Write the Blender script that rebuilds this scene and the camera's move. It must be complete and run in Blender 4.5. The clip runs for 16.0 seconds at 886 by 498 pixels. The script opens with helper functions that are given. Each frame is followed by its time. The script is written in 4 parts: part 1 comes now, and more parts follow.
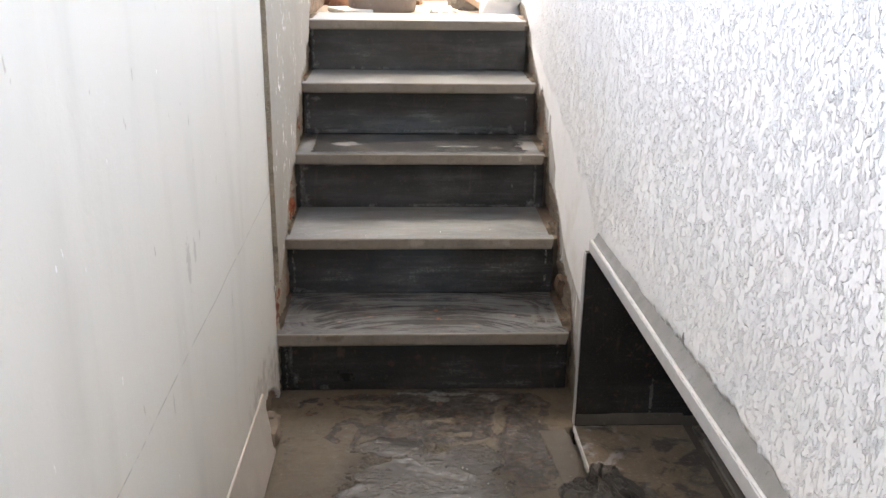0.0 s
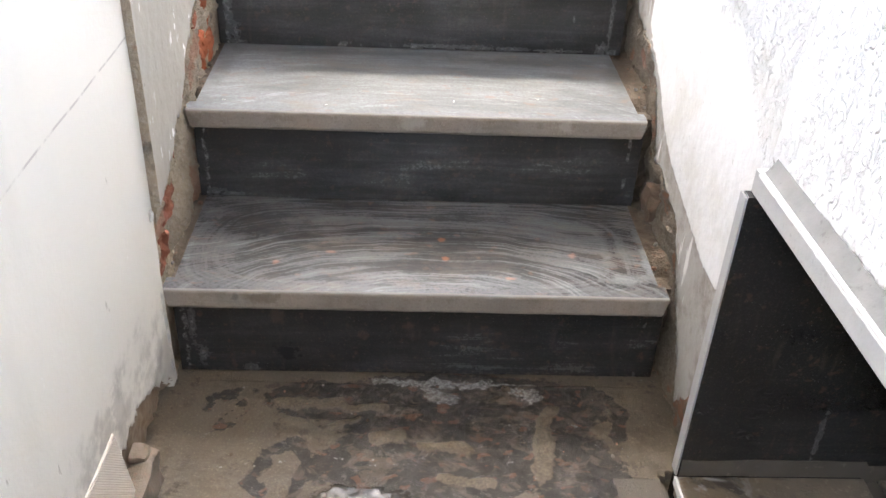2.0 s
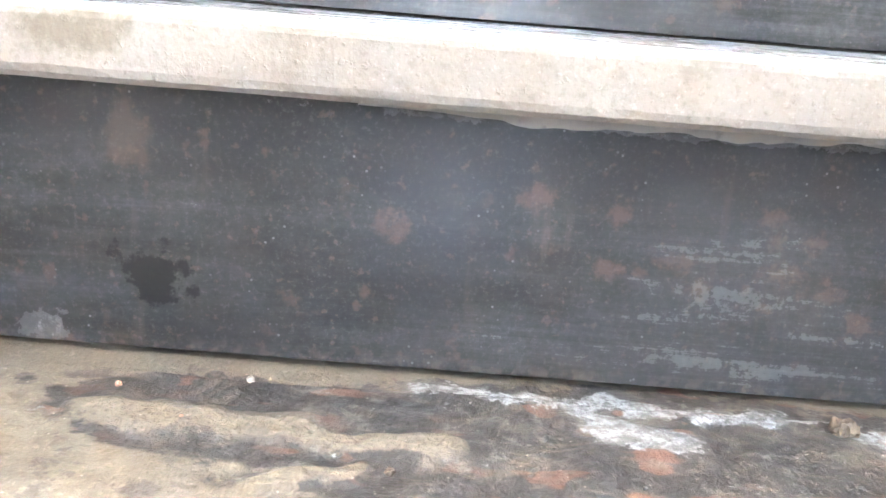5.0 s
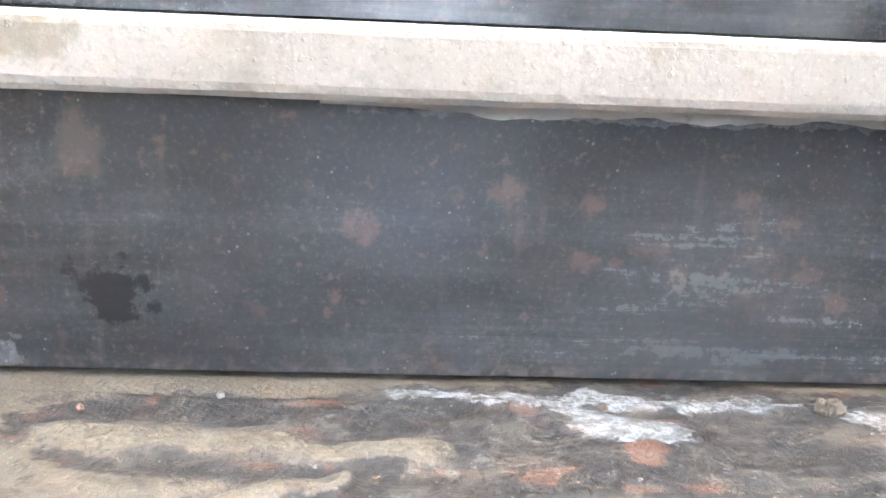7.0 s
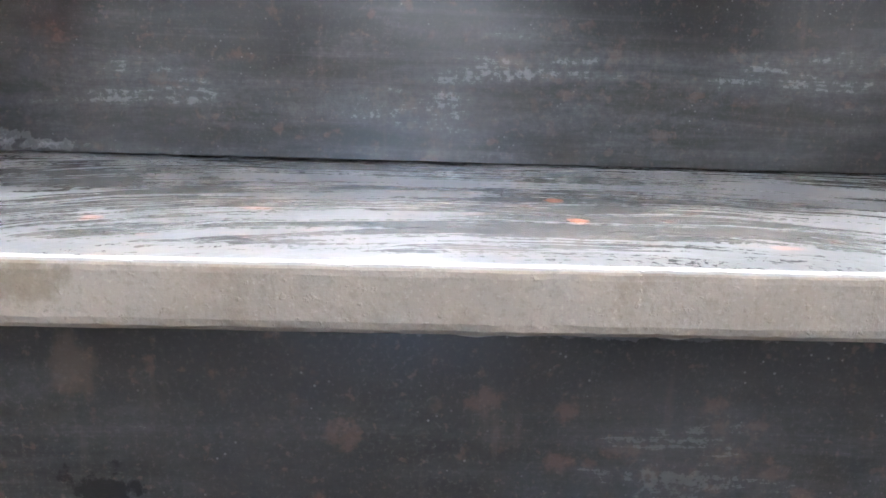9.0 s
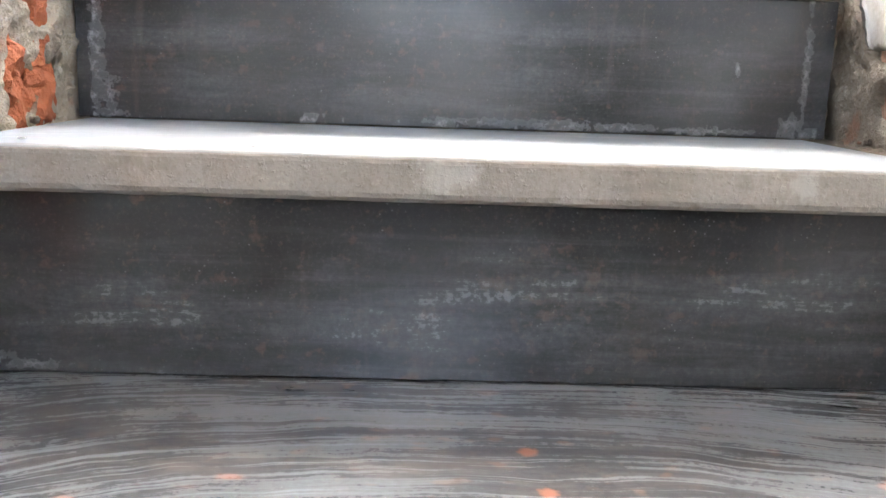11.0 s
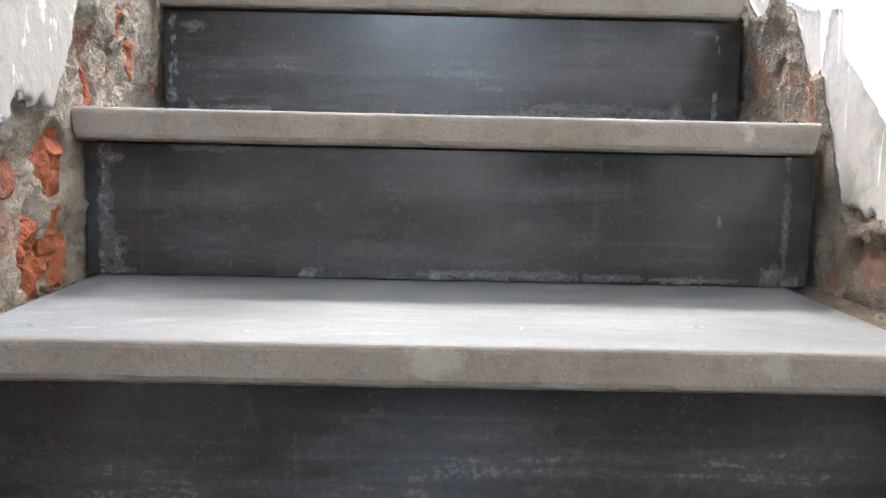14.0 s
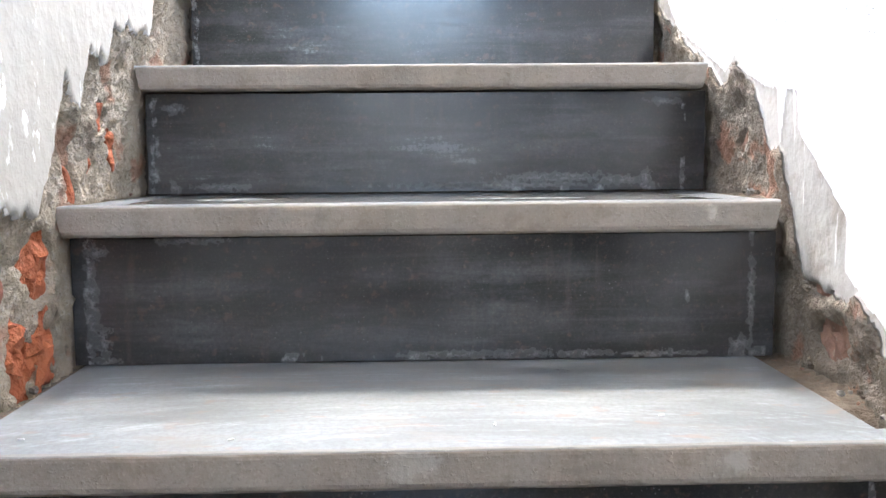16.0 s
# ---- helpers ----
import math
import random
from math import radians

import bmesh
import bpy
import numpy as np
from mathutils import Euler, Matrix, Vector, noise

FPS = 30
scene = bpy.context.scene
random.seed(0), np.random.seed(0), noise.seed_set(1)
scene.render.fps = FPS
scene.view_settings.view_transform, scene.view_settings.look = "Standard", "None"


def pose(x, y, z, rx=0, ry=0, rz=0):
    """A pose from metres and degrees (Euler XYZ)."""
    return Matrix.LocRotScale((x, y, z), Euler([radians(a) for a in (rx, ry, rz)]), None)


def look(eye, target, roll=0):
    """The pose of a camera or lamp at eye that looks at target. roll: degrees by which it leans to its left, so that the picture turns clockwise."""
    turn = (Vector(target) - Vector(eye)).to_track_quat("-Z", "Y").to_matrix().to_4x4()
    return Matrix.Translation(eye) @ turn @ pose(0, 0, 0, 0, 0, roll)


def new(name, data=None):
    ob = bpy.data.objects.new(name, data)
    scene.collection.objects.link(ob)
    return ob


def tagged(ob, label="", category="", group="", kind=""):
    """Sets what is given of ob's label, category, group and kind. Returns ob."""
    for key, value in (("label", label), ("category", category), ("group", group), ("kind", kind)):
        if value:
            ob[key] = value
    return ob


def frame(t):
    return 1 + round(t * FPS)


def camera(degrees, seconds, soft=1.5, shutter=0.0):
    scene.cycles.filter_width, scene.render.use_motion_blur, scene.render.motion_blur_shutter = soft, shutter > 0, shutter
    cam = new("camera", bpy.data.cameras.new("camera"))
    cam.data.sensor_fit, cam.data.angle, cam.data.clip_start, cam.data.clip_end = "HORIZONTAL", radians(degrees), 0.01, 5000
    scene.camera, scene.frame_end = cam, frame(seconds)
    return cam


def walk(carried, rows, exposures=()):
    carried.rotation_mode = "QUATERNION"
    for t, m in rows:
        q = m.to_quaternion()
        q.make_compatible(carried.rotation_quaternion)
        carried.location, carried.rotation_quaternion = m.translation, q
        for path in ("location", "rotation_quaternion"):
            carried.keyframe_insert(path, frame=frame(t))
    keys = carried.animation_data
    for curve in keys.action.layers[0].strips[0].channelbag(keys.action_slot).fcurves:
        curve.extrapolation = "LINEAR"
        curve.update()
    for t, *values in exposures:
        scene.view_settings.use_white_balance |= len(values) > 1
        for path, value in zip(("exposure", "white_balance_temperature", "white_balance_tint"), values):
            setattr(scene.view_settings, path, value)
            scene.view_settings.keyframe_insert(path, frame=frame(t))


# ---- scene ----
cam = camera(52.0, 16.0)
PATH = [
    (0, (-0.066, -2.222, 1.212), (0.026, -0.34, 0.543), 0.8),
    (0.5, (-0.07, -2.012, 1.187), (0.002, -0.166, 0.421), -0.9),
    (1, (-0.048, -1.752, 1.117), (0.034, 0.044, 0.24), -0.3),
    (1.5, (-0.015, -1.425, 1.056), (0.063, 0.329, 0.1), 0.3),
    (2, (-0.032, -1.142, 1.002), (0.055, 0.537, -0.081), 2.9),
    (2.5, (-0.078, -0.836, 0.977), (0.012, 0.723, -0.272), 3.7),
    (3, (-0.081, -0.643, 0.718), (-0.029, 0.915, -0.535), 2.8),
    (3.5, (-0.099, -0.457, 0.351), (-0.061, 1.336, -0.535), 2.6),
    (4, (-0.083, -0.424, 0.257), (-0.075, 1.492, -0.315), 2.8),
    (4.5, (-0.074, -0.436, 0.217), (-0.082, 1.496, -0.3), 4.7),
    (5, (-0.069, -0.433, 0.196), (-0.06, 1.495, -0.338), 4.6),
    (5.2, (-0.064, -0.43, 0.184), (-0.059, 1.503, -0.332), 4.4),
    (7.3, (-0.079, -0.422, 0.181), (0.039, 1.515, -0.302), 2.3),
    (7.5, (-0.075, -0.424, 0.196), (0.02, 1.507, -0.316), 1.8),
    (8, (-0.066, -0.427, 0.214), (0.035, 1.503, -0.301), 1.7),
    (8.5, (-0.063, -0.417, 0.25), (0.038, 1.514, -0.259), 1.9),
    (9, (-0.066, -0.412, 0.297), (0.026, 1.52, -0.214), 2.0),
    (9.5, (-0.063, -0.394, 0.342), (0.038, 1.539, -0.161), 2.3),
    (10, (-0.056, -0.383, 0.375), (0.038, 1.558, -0.099), 2.2),
    (12.3, (-0.036, -0.399, 0.476), (-0.004, 1.575, 0.158), 1.8),
    (12.5, (-0.035, -0.4, 0.485), (0.002, 1.575, 0.171), 1.7),
    (13, (-0.034, -0.407, 0.498), (0.0, 1.574, 0.223), 1.7),
    (13.5, (-0.03, -0.407, 0.507), (0.003, 1.576, 0.252), 1.6),
    (14, (-0.029, -0.408, 0.515), (0.005, 1.577, 0.273), 1.3),
    (14.5, (-0.026, -0.414, 0.532), (0.005, 1.573, 0.306), 0.7),
    (15, (-0.011, -0.411, 0.551), (0.029, 1.578, 0.343), -0.2),
    (15.5, (-0.009, -0.424, 0.573), (0.035, 1.566, 0.377), -0.6),
    (16, (-0.014, -0.432, 0.589), (0.04, 1.557, 0.388), -0.5),
]
EXPOSURE = ((0, 4.15, 7400, 7), (0.5, 4.55, 7400, 7), (1.5, 5.05, 7200, 7), (2.5, 5.12, 6600, 6), (3.5, 5.75, 6300, 6), (4, 6.3, 6300, 6), (4.5, 7.1, 6300, 5), (5, 7.75, 6300, 4),
            (7.5, 7.7, 6100, 4), (8.5, 7.35, 6300, 4), (9, 6.4, 6300, 6), (9.5, 5.8, 6600, 6), (10, 6.4, 6550, 5), (12.5, 5.15, 6650, 5), (14.5, 5.35, 6500, 5), (16, 5.4, 6400, 5))
walk(cam, [(t, look(eye, target, roll)) for t, eye, target, roll in PATH], EXPOSURE)

# ---- world, sun ----
world = bpy.data.worlds.new("sky")
scene.world = world
world.use_nodes = True
wn = world.node_tree.nodes
sky = wn.new("ShaderNodeTexSky")
sky.sky_type, sky.sun_disc = "NISHITA", False
sky.sun_elevation, sky.sun_rotation = radians(74), radians(-15)
sky.air_density, sky.dust_density, sky.ozone_density = 0.8, 5.0, 0.8
world.node_tree.links.new(sky.outputs[0], wn["Background"].inputs[0])
wn["Background"].inputs[1].default_value = 0.15
sun = new("sun", bpy.data.lights.new("sun", "SUN"))
sun.data.energy, sun.data.angle, sun.data.color = 0.5, radians(40), (1.0, 0.95, 0.88)
sun.matrix_world = look((-0.6, 2.2, 8), (0, 0, 0))


# ---- materials ----
class Mat:
    """A small builder of node materials; positions are world metres."""

    def __init__(self, name):
        self.m = bpy.data.materials.new(name)
        self.m.use_nodes = True
        self.t = self.m.node_tree
        self.b = self.t.nodes["Principled BSDF"]
        self.pos = self.t.nodes.new("ShaderNodeNewGeometry").outputs["Position"]
        sep = self.t.nodes.new("ShaderNodeSeparateXYZ")
        self.link(self.pos, sep.inputs[0])
        self.x, self.y, self.z = sep.outputs

    def link(self, a, b):
        self.t.links.new(a, b)

    def put(self, socket, value):
        if isinstance(value, bpy.types.NodeSocket):
            self.link(value, socket)
        elif isinstance(value, tuple) and len(value) == 3 and socket.type == "RGBA":
            socket.default_value = (*value, 1)
        else:
            socket.default_value = value

    def math(self, op, a, b=0.0, clamp=False):
        n = self.t.nodes.new("ShaderNodeMath")
        n.operation, n.use_clamp = op, clamp
        self.put(n.inputs[0], a), self.put(n.inputs[1], b)
        return n.outputs[0]

    def add(self, a, b): return self.math("ADD", a, b)
    def sub(self, a, b): return self.math("SUBTRACT", a, b)
    def mul(self, a, b): return self.math("MULTIPLY", a, b)
    def high(self, a, b): return self.math("MAXIMUM", a, b)

    def step(self, v, lo, hi):
        """0 below lo, 1 above hi, smooth between; lo may exceed hi."""
        n = self.t.nodes.new("ShaderNodeMapRange")
        n.interpolation_type = "SMOOTHSTEP"
        flip = lo > hi
        self.put(n.inputs["Value"], v)
        n.inputs["From Min"].default_value, n.inputs["From Max"].default_value = min(lo, hi), max(lo, hi)
        n.inputs["To Min"].default_value, n.inputs["To Max"].default_value = (1, 0) if flip else (0, 1)
        return n.outputs[0]

    def at(self, sx=1.0, sy=1.0, sz=1.0, shift=(0, 0, 0), rot=(0, 0, 0)):
        n = self.t.nodes.new("ShaderNodeMapping")
        self.link(self.pos, n.inputs[0])
        n.inputs["Scale"].default_value, n.inputs["Location"].default_value = (sx, sy, sz), shift
        n.inputs["Rotation"].default_value = [radians(a) for a in rot]
        return n.outputs[0]

    def noise(self, scale, detail=4.0, vec=None, rough=0.55, warp=0.0):
        n = self.t.nodes.new("ShaderNodeTexNoise")
        self.link(vec or self.pos, n.inputs["Vector"])
        n.inputs["Scale"].default_value, n.inputs["Detail"].default_value = scale, detail
        n.inputs["Roughness"].default_value, n.inputs["Distortion"].default_value = rough, warp
        return n.outputs[0]

    def cells(self, scale, vec=None, feature="F1"):
        n = self.t.nodes.new("ShaderNodeTexVoronoi")
        n.feature = feature
        self.link(vec or self.pos, n.inputs["Vector"])
        n.inputs["Scale"].default_value = scale
        return n.outputs["Distance"]

    def mix(self, f, a, b):
        n = self.t.nodes.new("ShaderNodeMix")
        n.data_type = "RGBA"
        self.put(n.inputs[0], f), self.put(n.inputs[6], a), self.put(n.inputs[7], b)
        return n.outputs[2]

    def attr(self, name):
        n = self.t.nodes.new("ShaderNodeAttribute")
        n.attribute_name = name
        return n.outputs["Fac"]

    def blob(self, ca, cb, ra, rb, a, b, ragged=0.5, scale=30.0, soft=0.25):
        """A ragged patch round (ca, cb) on the axes a and b: 1 inside, 0 outside."""
        da, db = self.mul(self.sub(a, ca), 1 / ra), self.mul(self.sub(b, cb), 1 / rb)
        d = self.math("SQRT", self.add(self.mul(da, da), self.mul(db, db)))
        d = self.add(d, self.mul(self.sub(self.noise(scale, 6.0, None, 0.65), 0.5), 4.5 * ragged))
        return self.step(d, 1 + soft, 1 - soft)

    def bump(self, h, dist, strength=1.0, normal=None):
        n = self.t.nodes.new("ShaderNodeBump")
        n.inputs["Strength"].default_value, n.inputs["Distance"].default_value = strength, dist
        self.put(n.inputs["Height"], h)
        if normal:
            self.link(normal, n.inputs["Normal"])
        return n.outputs[0]

    def done(self, color, rough, normal=None, spec=0.5, metal=0.0):
        self.put(self.b.inputs["Base Color"], color), self.put(self.b.inputs["Roughness"], rough)
        self.b.inputs["Specular IOR Level"].default_value = spec
        self.b.inputs["Metallic"].default_value = metal
        if normal:
            self.link(normal, self.b.inputs["Normal"])
        return self.m


def granite_color(k, seed):
    """Black granite with brown flecks and pale specks."""
    moved = k.at(shift=(seed * 3.1, seed * 1.7, seed * 2.3))
    base = k.mix(k.noise(9, 4, moved), (0.011, 0.011, 0.011), (0.030, 0.027, 0.025))
    fleck = k.mul(k.step(k.noise(75, 3, moved, 0.5), 0.60, 0.70), k.step(k.noise(11, 2, moved), 0.45, 0.62))
    base = k.mix(k.mul(fleck, 0.28), base, (0.13, 0.075, 0.05))
    fine = k.step(k.noise(160, 3, moved, 0.6), 0.60, 0.72)
    base = k.mix(k.mul(fine, 0.28), base, (0.12, 0.078, 0.055))
    big = k.mul(k.step(k.noise(48, 4, k.at(0.9, 1, 1.2, (seed * 1.1, 4, seed)), 0.5), 0.63, 0.70), k.step(k.noise(5, 2, moved), 0.42, 0.60))
    base = k.mix(k.mul(big, 0.26), base, (0.15, 0.08, 0.05))
    grain = k.noise(330, 3, moved, 0.7)
    base = k.mix(k.mul(k.step(grain, 0.52, 0.72), 0.17), base, (0.12, 0.115, 0.105))
    base = k.mix(k.mul(k.step(grain, 0.48, 0.30), 0.25), base, (0.008, 0.008, 0.008))
    speck = k.step(k.cells(170, moved), 0.16, 0.08)
    return k.mix(k.mul(speck, k.mul(k.step(k.noise(25, 2, moved), 0.5, 0.65), 0.25)), base, (0.32, 0.32, 0.31))


def riser_material(name, seed, z0, dust, marks=(), crystals=(), height=0.145):
    """Polished black granite under a thin wiped film; marks are dried cement, crystals large rust-brown grains (x, z, rx, rz)."""
    k = Mat(name)
    c = granite_color(k, seed)
    for ca, cb, ra, rb in crystals:
        c = k.mix(k.mul(k.blob(ca, cb, ra, rb, k.x, k.z, 1.3, 150, 0.8), 0.30), c, (0.130, 0.075, 0.050))
    wiped = k.noise(1, 8, k.at(4, 4, 44, (seed, 0, seed * 2.0), (0, 2.5 - seed, 0)), 0.68, 0.5)
    broad = k.noise(6, 3, k.at(1, 1, 1.6, (seed * 1.3, 0, 0)))
    mottle = k.noise(30, 7, k.at(0.5, 1, 1.5, (seed * 2.2, 0, seed)), 0.72, 0.4)
    film = k.mul(k.add(k.mul(k.step(broad, 0.25, 0.70), 0.22), k.mul(k.add(k.mul(k.step(wiped, 0.40, 0.72), 0.70), k.mul(k.step(mottle, 0.38, 0.70), 0.45)), k.add(0.45, k.mul(k.step(broad, 0.30, 0.70), 0.55)))), dust)
    # the film thins out raggedly towards the riser's top
    near_top = k.step(k.add(k.z, k.mul(k.sub(k.noise(9, 5, k.at(1, 1, 0.6, (seed * 4, 0, 0)), 0.6), 0.5), 0.09)), z0 + height - 0.060, z0 + height - 0.018)
    film = k.mul(film, k.sub(1.0, k.mul(near_top, 0.85)))
    trickle = k.mul(k.step(k.noise(1, 4, k.at(70, 70, 9, (seed, 0, 0))), 0.56, 0.74), k.step(k.noise(8, 2, k.at(shift=(0, 0, seed))), 0.42, 0.62))
    c = k.mix(k.mul(trickle, 0.22), c, (0.11, 0.085, 0.065))
    thin = k.mul(k.step(k.noise(1, 6, k.at(3, 3, 120, (seed * 3, 0, seed), (0, 1.5, 0)), 0.62, 0.3), 0.52, 0.66), k.step(k.noise(6, 3, k.at(0.6, 1, 2, (seed, 4, 0))), 0.50, 0.64))
    film = k.math("MINIMUM", k.add(film, k.mul(thin, 0.10)), 0.9)
    if z0 == 0:
        swipe = k.mul(k.blob(0.15, 0.022, 0.22, 0.016, k.x, k.z, 0.35, 12, 0.5), k.step(k.noise(1, 6, k.at(2.2, 2.2, 260, (3, 0, 0), (0, -1.5, 0)), 0.6), 0.42, 0.62))
        film = k.math("MINIMUM", k.add(film, k.mul(swipe, 0.07)), 0.9)
    film = k.mul(film, k.add(0.55, k.mul(k.step(k.noise(190, 4, None, 0.7), 0.30, 0.68), 0.45)))
    c = k.mix(film, c, (0.150, 0.155, 0.150))
    low = k.mul(k.step(k.z, z0 + 0.014, z0 + 0.005), k.step(k.noise(1, 3, k.at(38, 38, 15, (seed, 0, 0))), 0.54, 0.60))
    low = k.mul(low, 1.0 if z0 > 0.3 else 0.0)
    grime = k.mul(low, k.step(k.noise(6, 2, k.at(1, 1, 1, (seed * 2, 0, 0))), 0.48, 0.58))
    sway = k.mul(k.sub(k.noise(30, 4), 0.5), 0.03)
    side = k.mul(k.step(k.math("ABSOLUTE", k.add(k.add(k.x, sway), 0.381)), 0.006, 0.002), k.step(k.noise(55, 5, None, 0.7), 0.44, 0.60))
    side = k.high(side, k.mul(k.step(k.math("ABSOLUTE", k.sub(k.x, 0.362)), 0.004, 0.002), k.step(k.noise(35, 4), 0.52, 0.62)))
    grime = k.high(grime, side)
    for ca, cb, ra, rb in marks:
        grime = k.high(grime, k.blob(ca, cb, ra, rb, k.x, k.z, 1.3, 110, 0.6))
    c = k.mix(k.mul(grime, k.add(0.03, k.mul(k.step(k.noise(110, 6, None, 0.75), 0.44, 0.64), 0.46))), c, (0.36, 0.365, 0.355))
    if z0 == 0:
        wet = k.high(k.blob(-0.221, 0.047, 0.015, 0.010, k.x, k.z, 1.3, 70, 0.25), k.blob(-0.211, 0.036, 0.009, 0.007, k.x, k.z, 1.3, 80, 0.25))
        c = k.mix(k.mul(wet, 0.85), c, (0.010, 0.010, 0.009))
        tan = k.blob(-0.231, 0.121, 0.009, 0.016, k.x, k.z, 0.8, 60, 0.5)
        c = k.mix(k.mul(tan, 0.22), c, (0.13, 0.09, 0.06))
        mud = k.mul(k.step(k.z, 0.012, 0.002), k.step(k.noise(120, 4), 0.45, 0.6))
        c = k.mix(k.mul(mud, 0.15), c, (0.20, 0.16, 0.12))
    r = k.add(k.add(0.20 if z0 == 0 else 0.13, k.mul(film, 0.42)), k.mul(grime, 0.5))
    return k.done(c, r, k.bump(k.add(k.mul(wiped, 0.5), k.mul(k.noise(220, 3), 0.4)), 0.0003, 0.4), 0.34 if z0 == 0 else 0.5)


def tread_material(name, seed, y0, dust, arcs, even, spots=(), crystals=(), bare=()):
    """Granite under a film of wiped dust: arcs where a cloth went round, bands along the edges."""
    k = Mat(name)
    c = granite_color(k, seed + 7)
    if crystals:
        c = k.mix(k.mul(k.step(k.noise(24, 6, k.at(0.7, 1.3, 1), 0.7), 0.46, 0.62), 0.55), c, (0.070, 0.055, 0.048))
    for ca, cb, ra, rb in crystals:
        c = k.mix(k.mul(k.blob(ca, cb, ra, rb, k.x, k.y, 0.6, 90, 0.5), 0.85), c, (0.28, 0.10, 0.05))
    ax, ay = k.mul(k.x, 0.42), k.sub(k.y, y0 - 0.03)
    wob = k.mul(k.sub(k.noise(5, 3, k.at(shift=(seed, 0, 0))), 0.5), 0.05)
    rad = k.add(k.math("SQRT", k.add(k.mul(ax, ax), k.mul(ay, ay))), wob)
    comb = k.t.nodes.new("ShaderNodeCombineXYZ")
    k.put(comb.inputs[0], k.mul(rad, 62.0)), k.put(comb.inputs[1], k.mul(k.x, 2.5)), k.put(comb.inputs[2], seed * 5.0)
    swirl = k.noise(1, 5, comb.outputs[0], 0.50)
    streak = k.noise(1, 6, k.at(5.5, 42, 4, (seed, seed, 0)), 0.66)
    wipe = k.mix(arcs, streak, swirl)
    if crystals:
        # loops of a cloth that followed the slab's outline
        lx, ly = k.mul(k.add(k.x, 0.008), 1 / 0.40), k.mul(k.sub(k.y, y0 + 0.135), 1 / 0.150)
        lx2, ly2 = k.mul(lx, lx), k.mul(ly, ly)
        loop = k.math("POWER", k.add(k.mul(k.mul(lx2, lx2), lx2), k.mul(ly2, ly2)), 0.25)
        loop = k.add(loop, k.mul(k.sub(k.noise(6, 4, k.at(shift=(3, 1, 0))), 0.5), 0.16))
        comb3 = k.t.nodes.new("ShaderNodeCombineXYZ")
        k.put(comb3.inputs[0], k.mul(loop, 26.0)), k.put(comb3.inputs[1], k.mul(k.x, 3.0)), k.put(comb3.inputs[2], k.mul(k.y, 4.0))
        wipe = k.mix(k.step(loop, 0.55, 0.80), wipe, k.noise(1, 6, comb3.outputs[0], 0.62))
    comb2 = k.t.nodes.new("ShaderNodeCombineXYZ")
    k.put(comb2.inputs[0], k.mul(rad, 300.0)), k.put(comb2.inputs[1], k.mul(k.x, 6.0)), k.put(comb2.inputs[2], seed * 2.0)
    fine = k.mix(arcs, k.noise(1, 6, k.at(9, 130, 4, (seed, seed, 0)), 0.65, 0.3), k.noise(1, 4, comb2.outputs[0], 0.6))
    patch = k.noise(5, 4, k.at(0.8, 2.0, 1, (seed * 2.1, 0, 0)))
    grain = k.noise(95, 5, k.at(0.6, 1.2, 1), 0.7)
    light = k.add(k.mul(k.step(wipe, 0.32, 0.70), 0.74), k.mul(k.step(fine, 0.42, 0.72), 0.32))
    varied = k.add(k.add(0.20 if crystals else 0.28, k.mul(light, 0.80 if crystals else 0.85)), k.add(k.mul(k.sub(k.step(patch, 0.34, 0.64), 0.45), 0.55), k.mul(k.sub(grain, 0.5), 0.35)))
    film = k.mul(k.high(k.add(even, k.mul(varied, 1 - even)), 0.24 if crystals else 0.34), dust)
    film = k.add(film, k.mul(k.mul(k.step(fine, 0.53, 0.61), k.step(k.noise(7, 3, k.at(1, 1.5, 1, (seed, 2, 0))), 0.40, 0.60)), 0.42 * dust))
    front = k.mul(k.step(k.y, y0 + 0.060, y0 + 0.020), k.add(0.25, k.mul(k.noise(20, 3, k.at(1, 4, 1)), 0.55)))
    left = k.mul(k.step(k.x, -0.335, -0.352), k.add(0.15, k.mul(k.noise(25, 3), 0.6)))
    right = k.mul(k.step(k.add(k.x, k.mul(k.sub(k.noise(9, 4), 0.5), 0.12)), 0.30, 0.345), k.add(0.2, k.mul(k.step(fine, 0.40, 0.62), 0.6)))
    film = k.high(film, k.mul(k.high(k.high(front, left), right), 0.50 if crystals else min(1.0, 0.25 + 1.2 * dust)))
    # film a little thinner, so darker, towards the back edge
    rear = k.step(k.add(k.y, k.mul(k.sub(k.noise(13, 6, k.at(1, 0.5, 1, (seed, 0, 0)), 0.65), 0.5), 0.13)), y0 + 0.225, y0 + 0.258)
    film = k.mul(film, k.sub(1.0, k.mul(rear, 0.15)))
    for ca, cb, ra, rb in spots:
        film = k.high(film, k.mul(k.blob(ca, cb, ra, rb, k.x, k.y, 0.8, 32, 0.7), 0.6))
    if crystals:
        film = k.mul(film, k.add(0.80, k.mul(k.step(fine, 0.34, 0.70), 0.32)))
    # darker ragged patches where the film is mixed in less
    for ca, cb, ra, rb in bare:
        film = k.mul(film, k.sub(1.0, k.mul(k.blob(ca, cb, ra, rb, k.x, k.y, 0.8, 26, 0.7), 0.45)))
    film = k.mul(k.math("MINIMUM", film, 0.92), k.add(0.72, k.mul(k.step(k.noise(210, 4, None, 0.7), 0.35, 0.60), 0.28)))
    tone = k.mix(k.noise(3, 3), (0.25, 0.272, 0.286), (0.335, 0.356, 0.366))
    c = k.mix(film, c, tone)
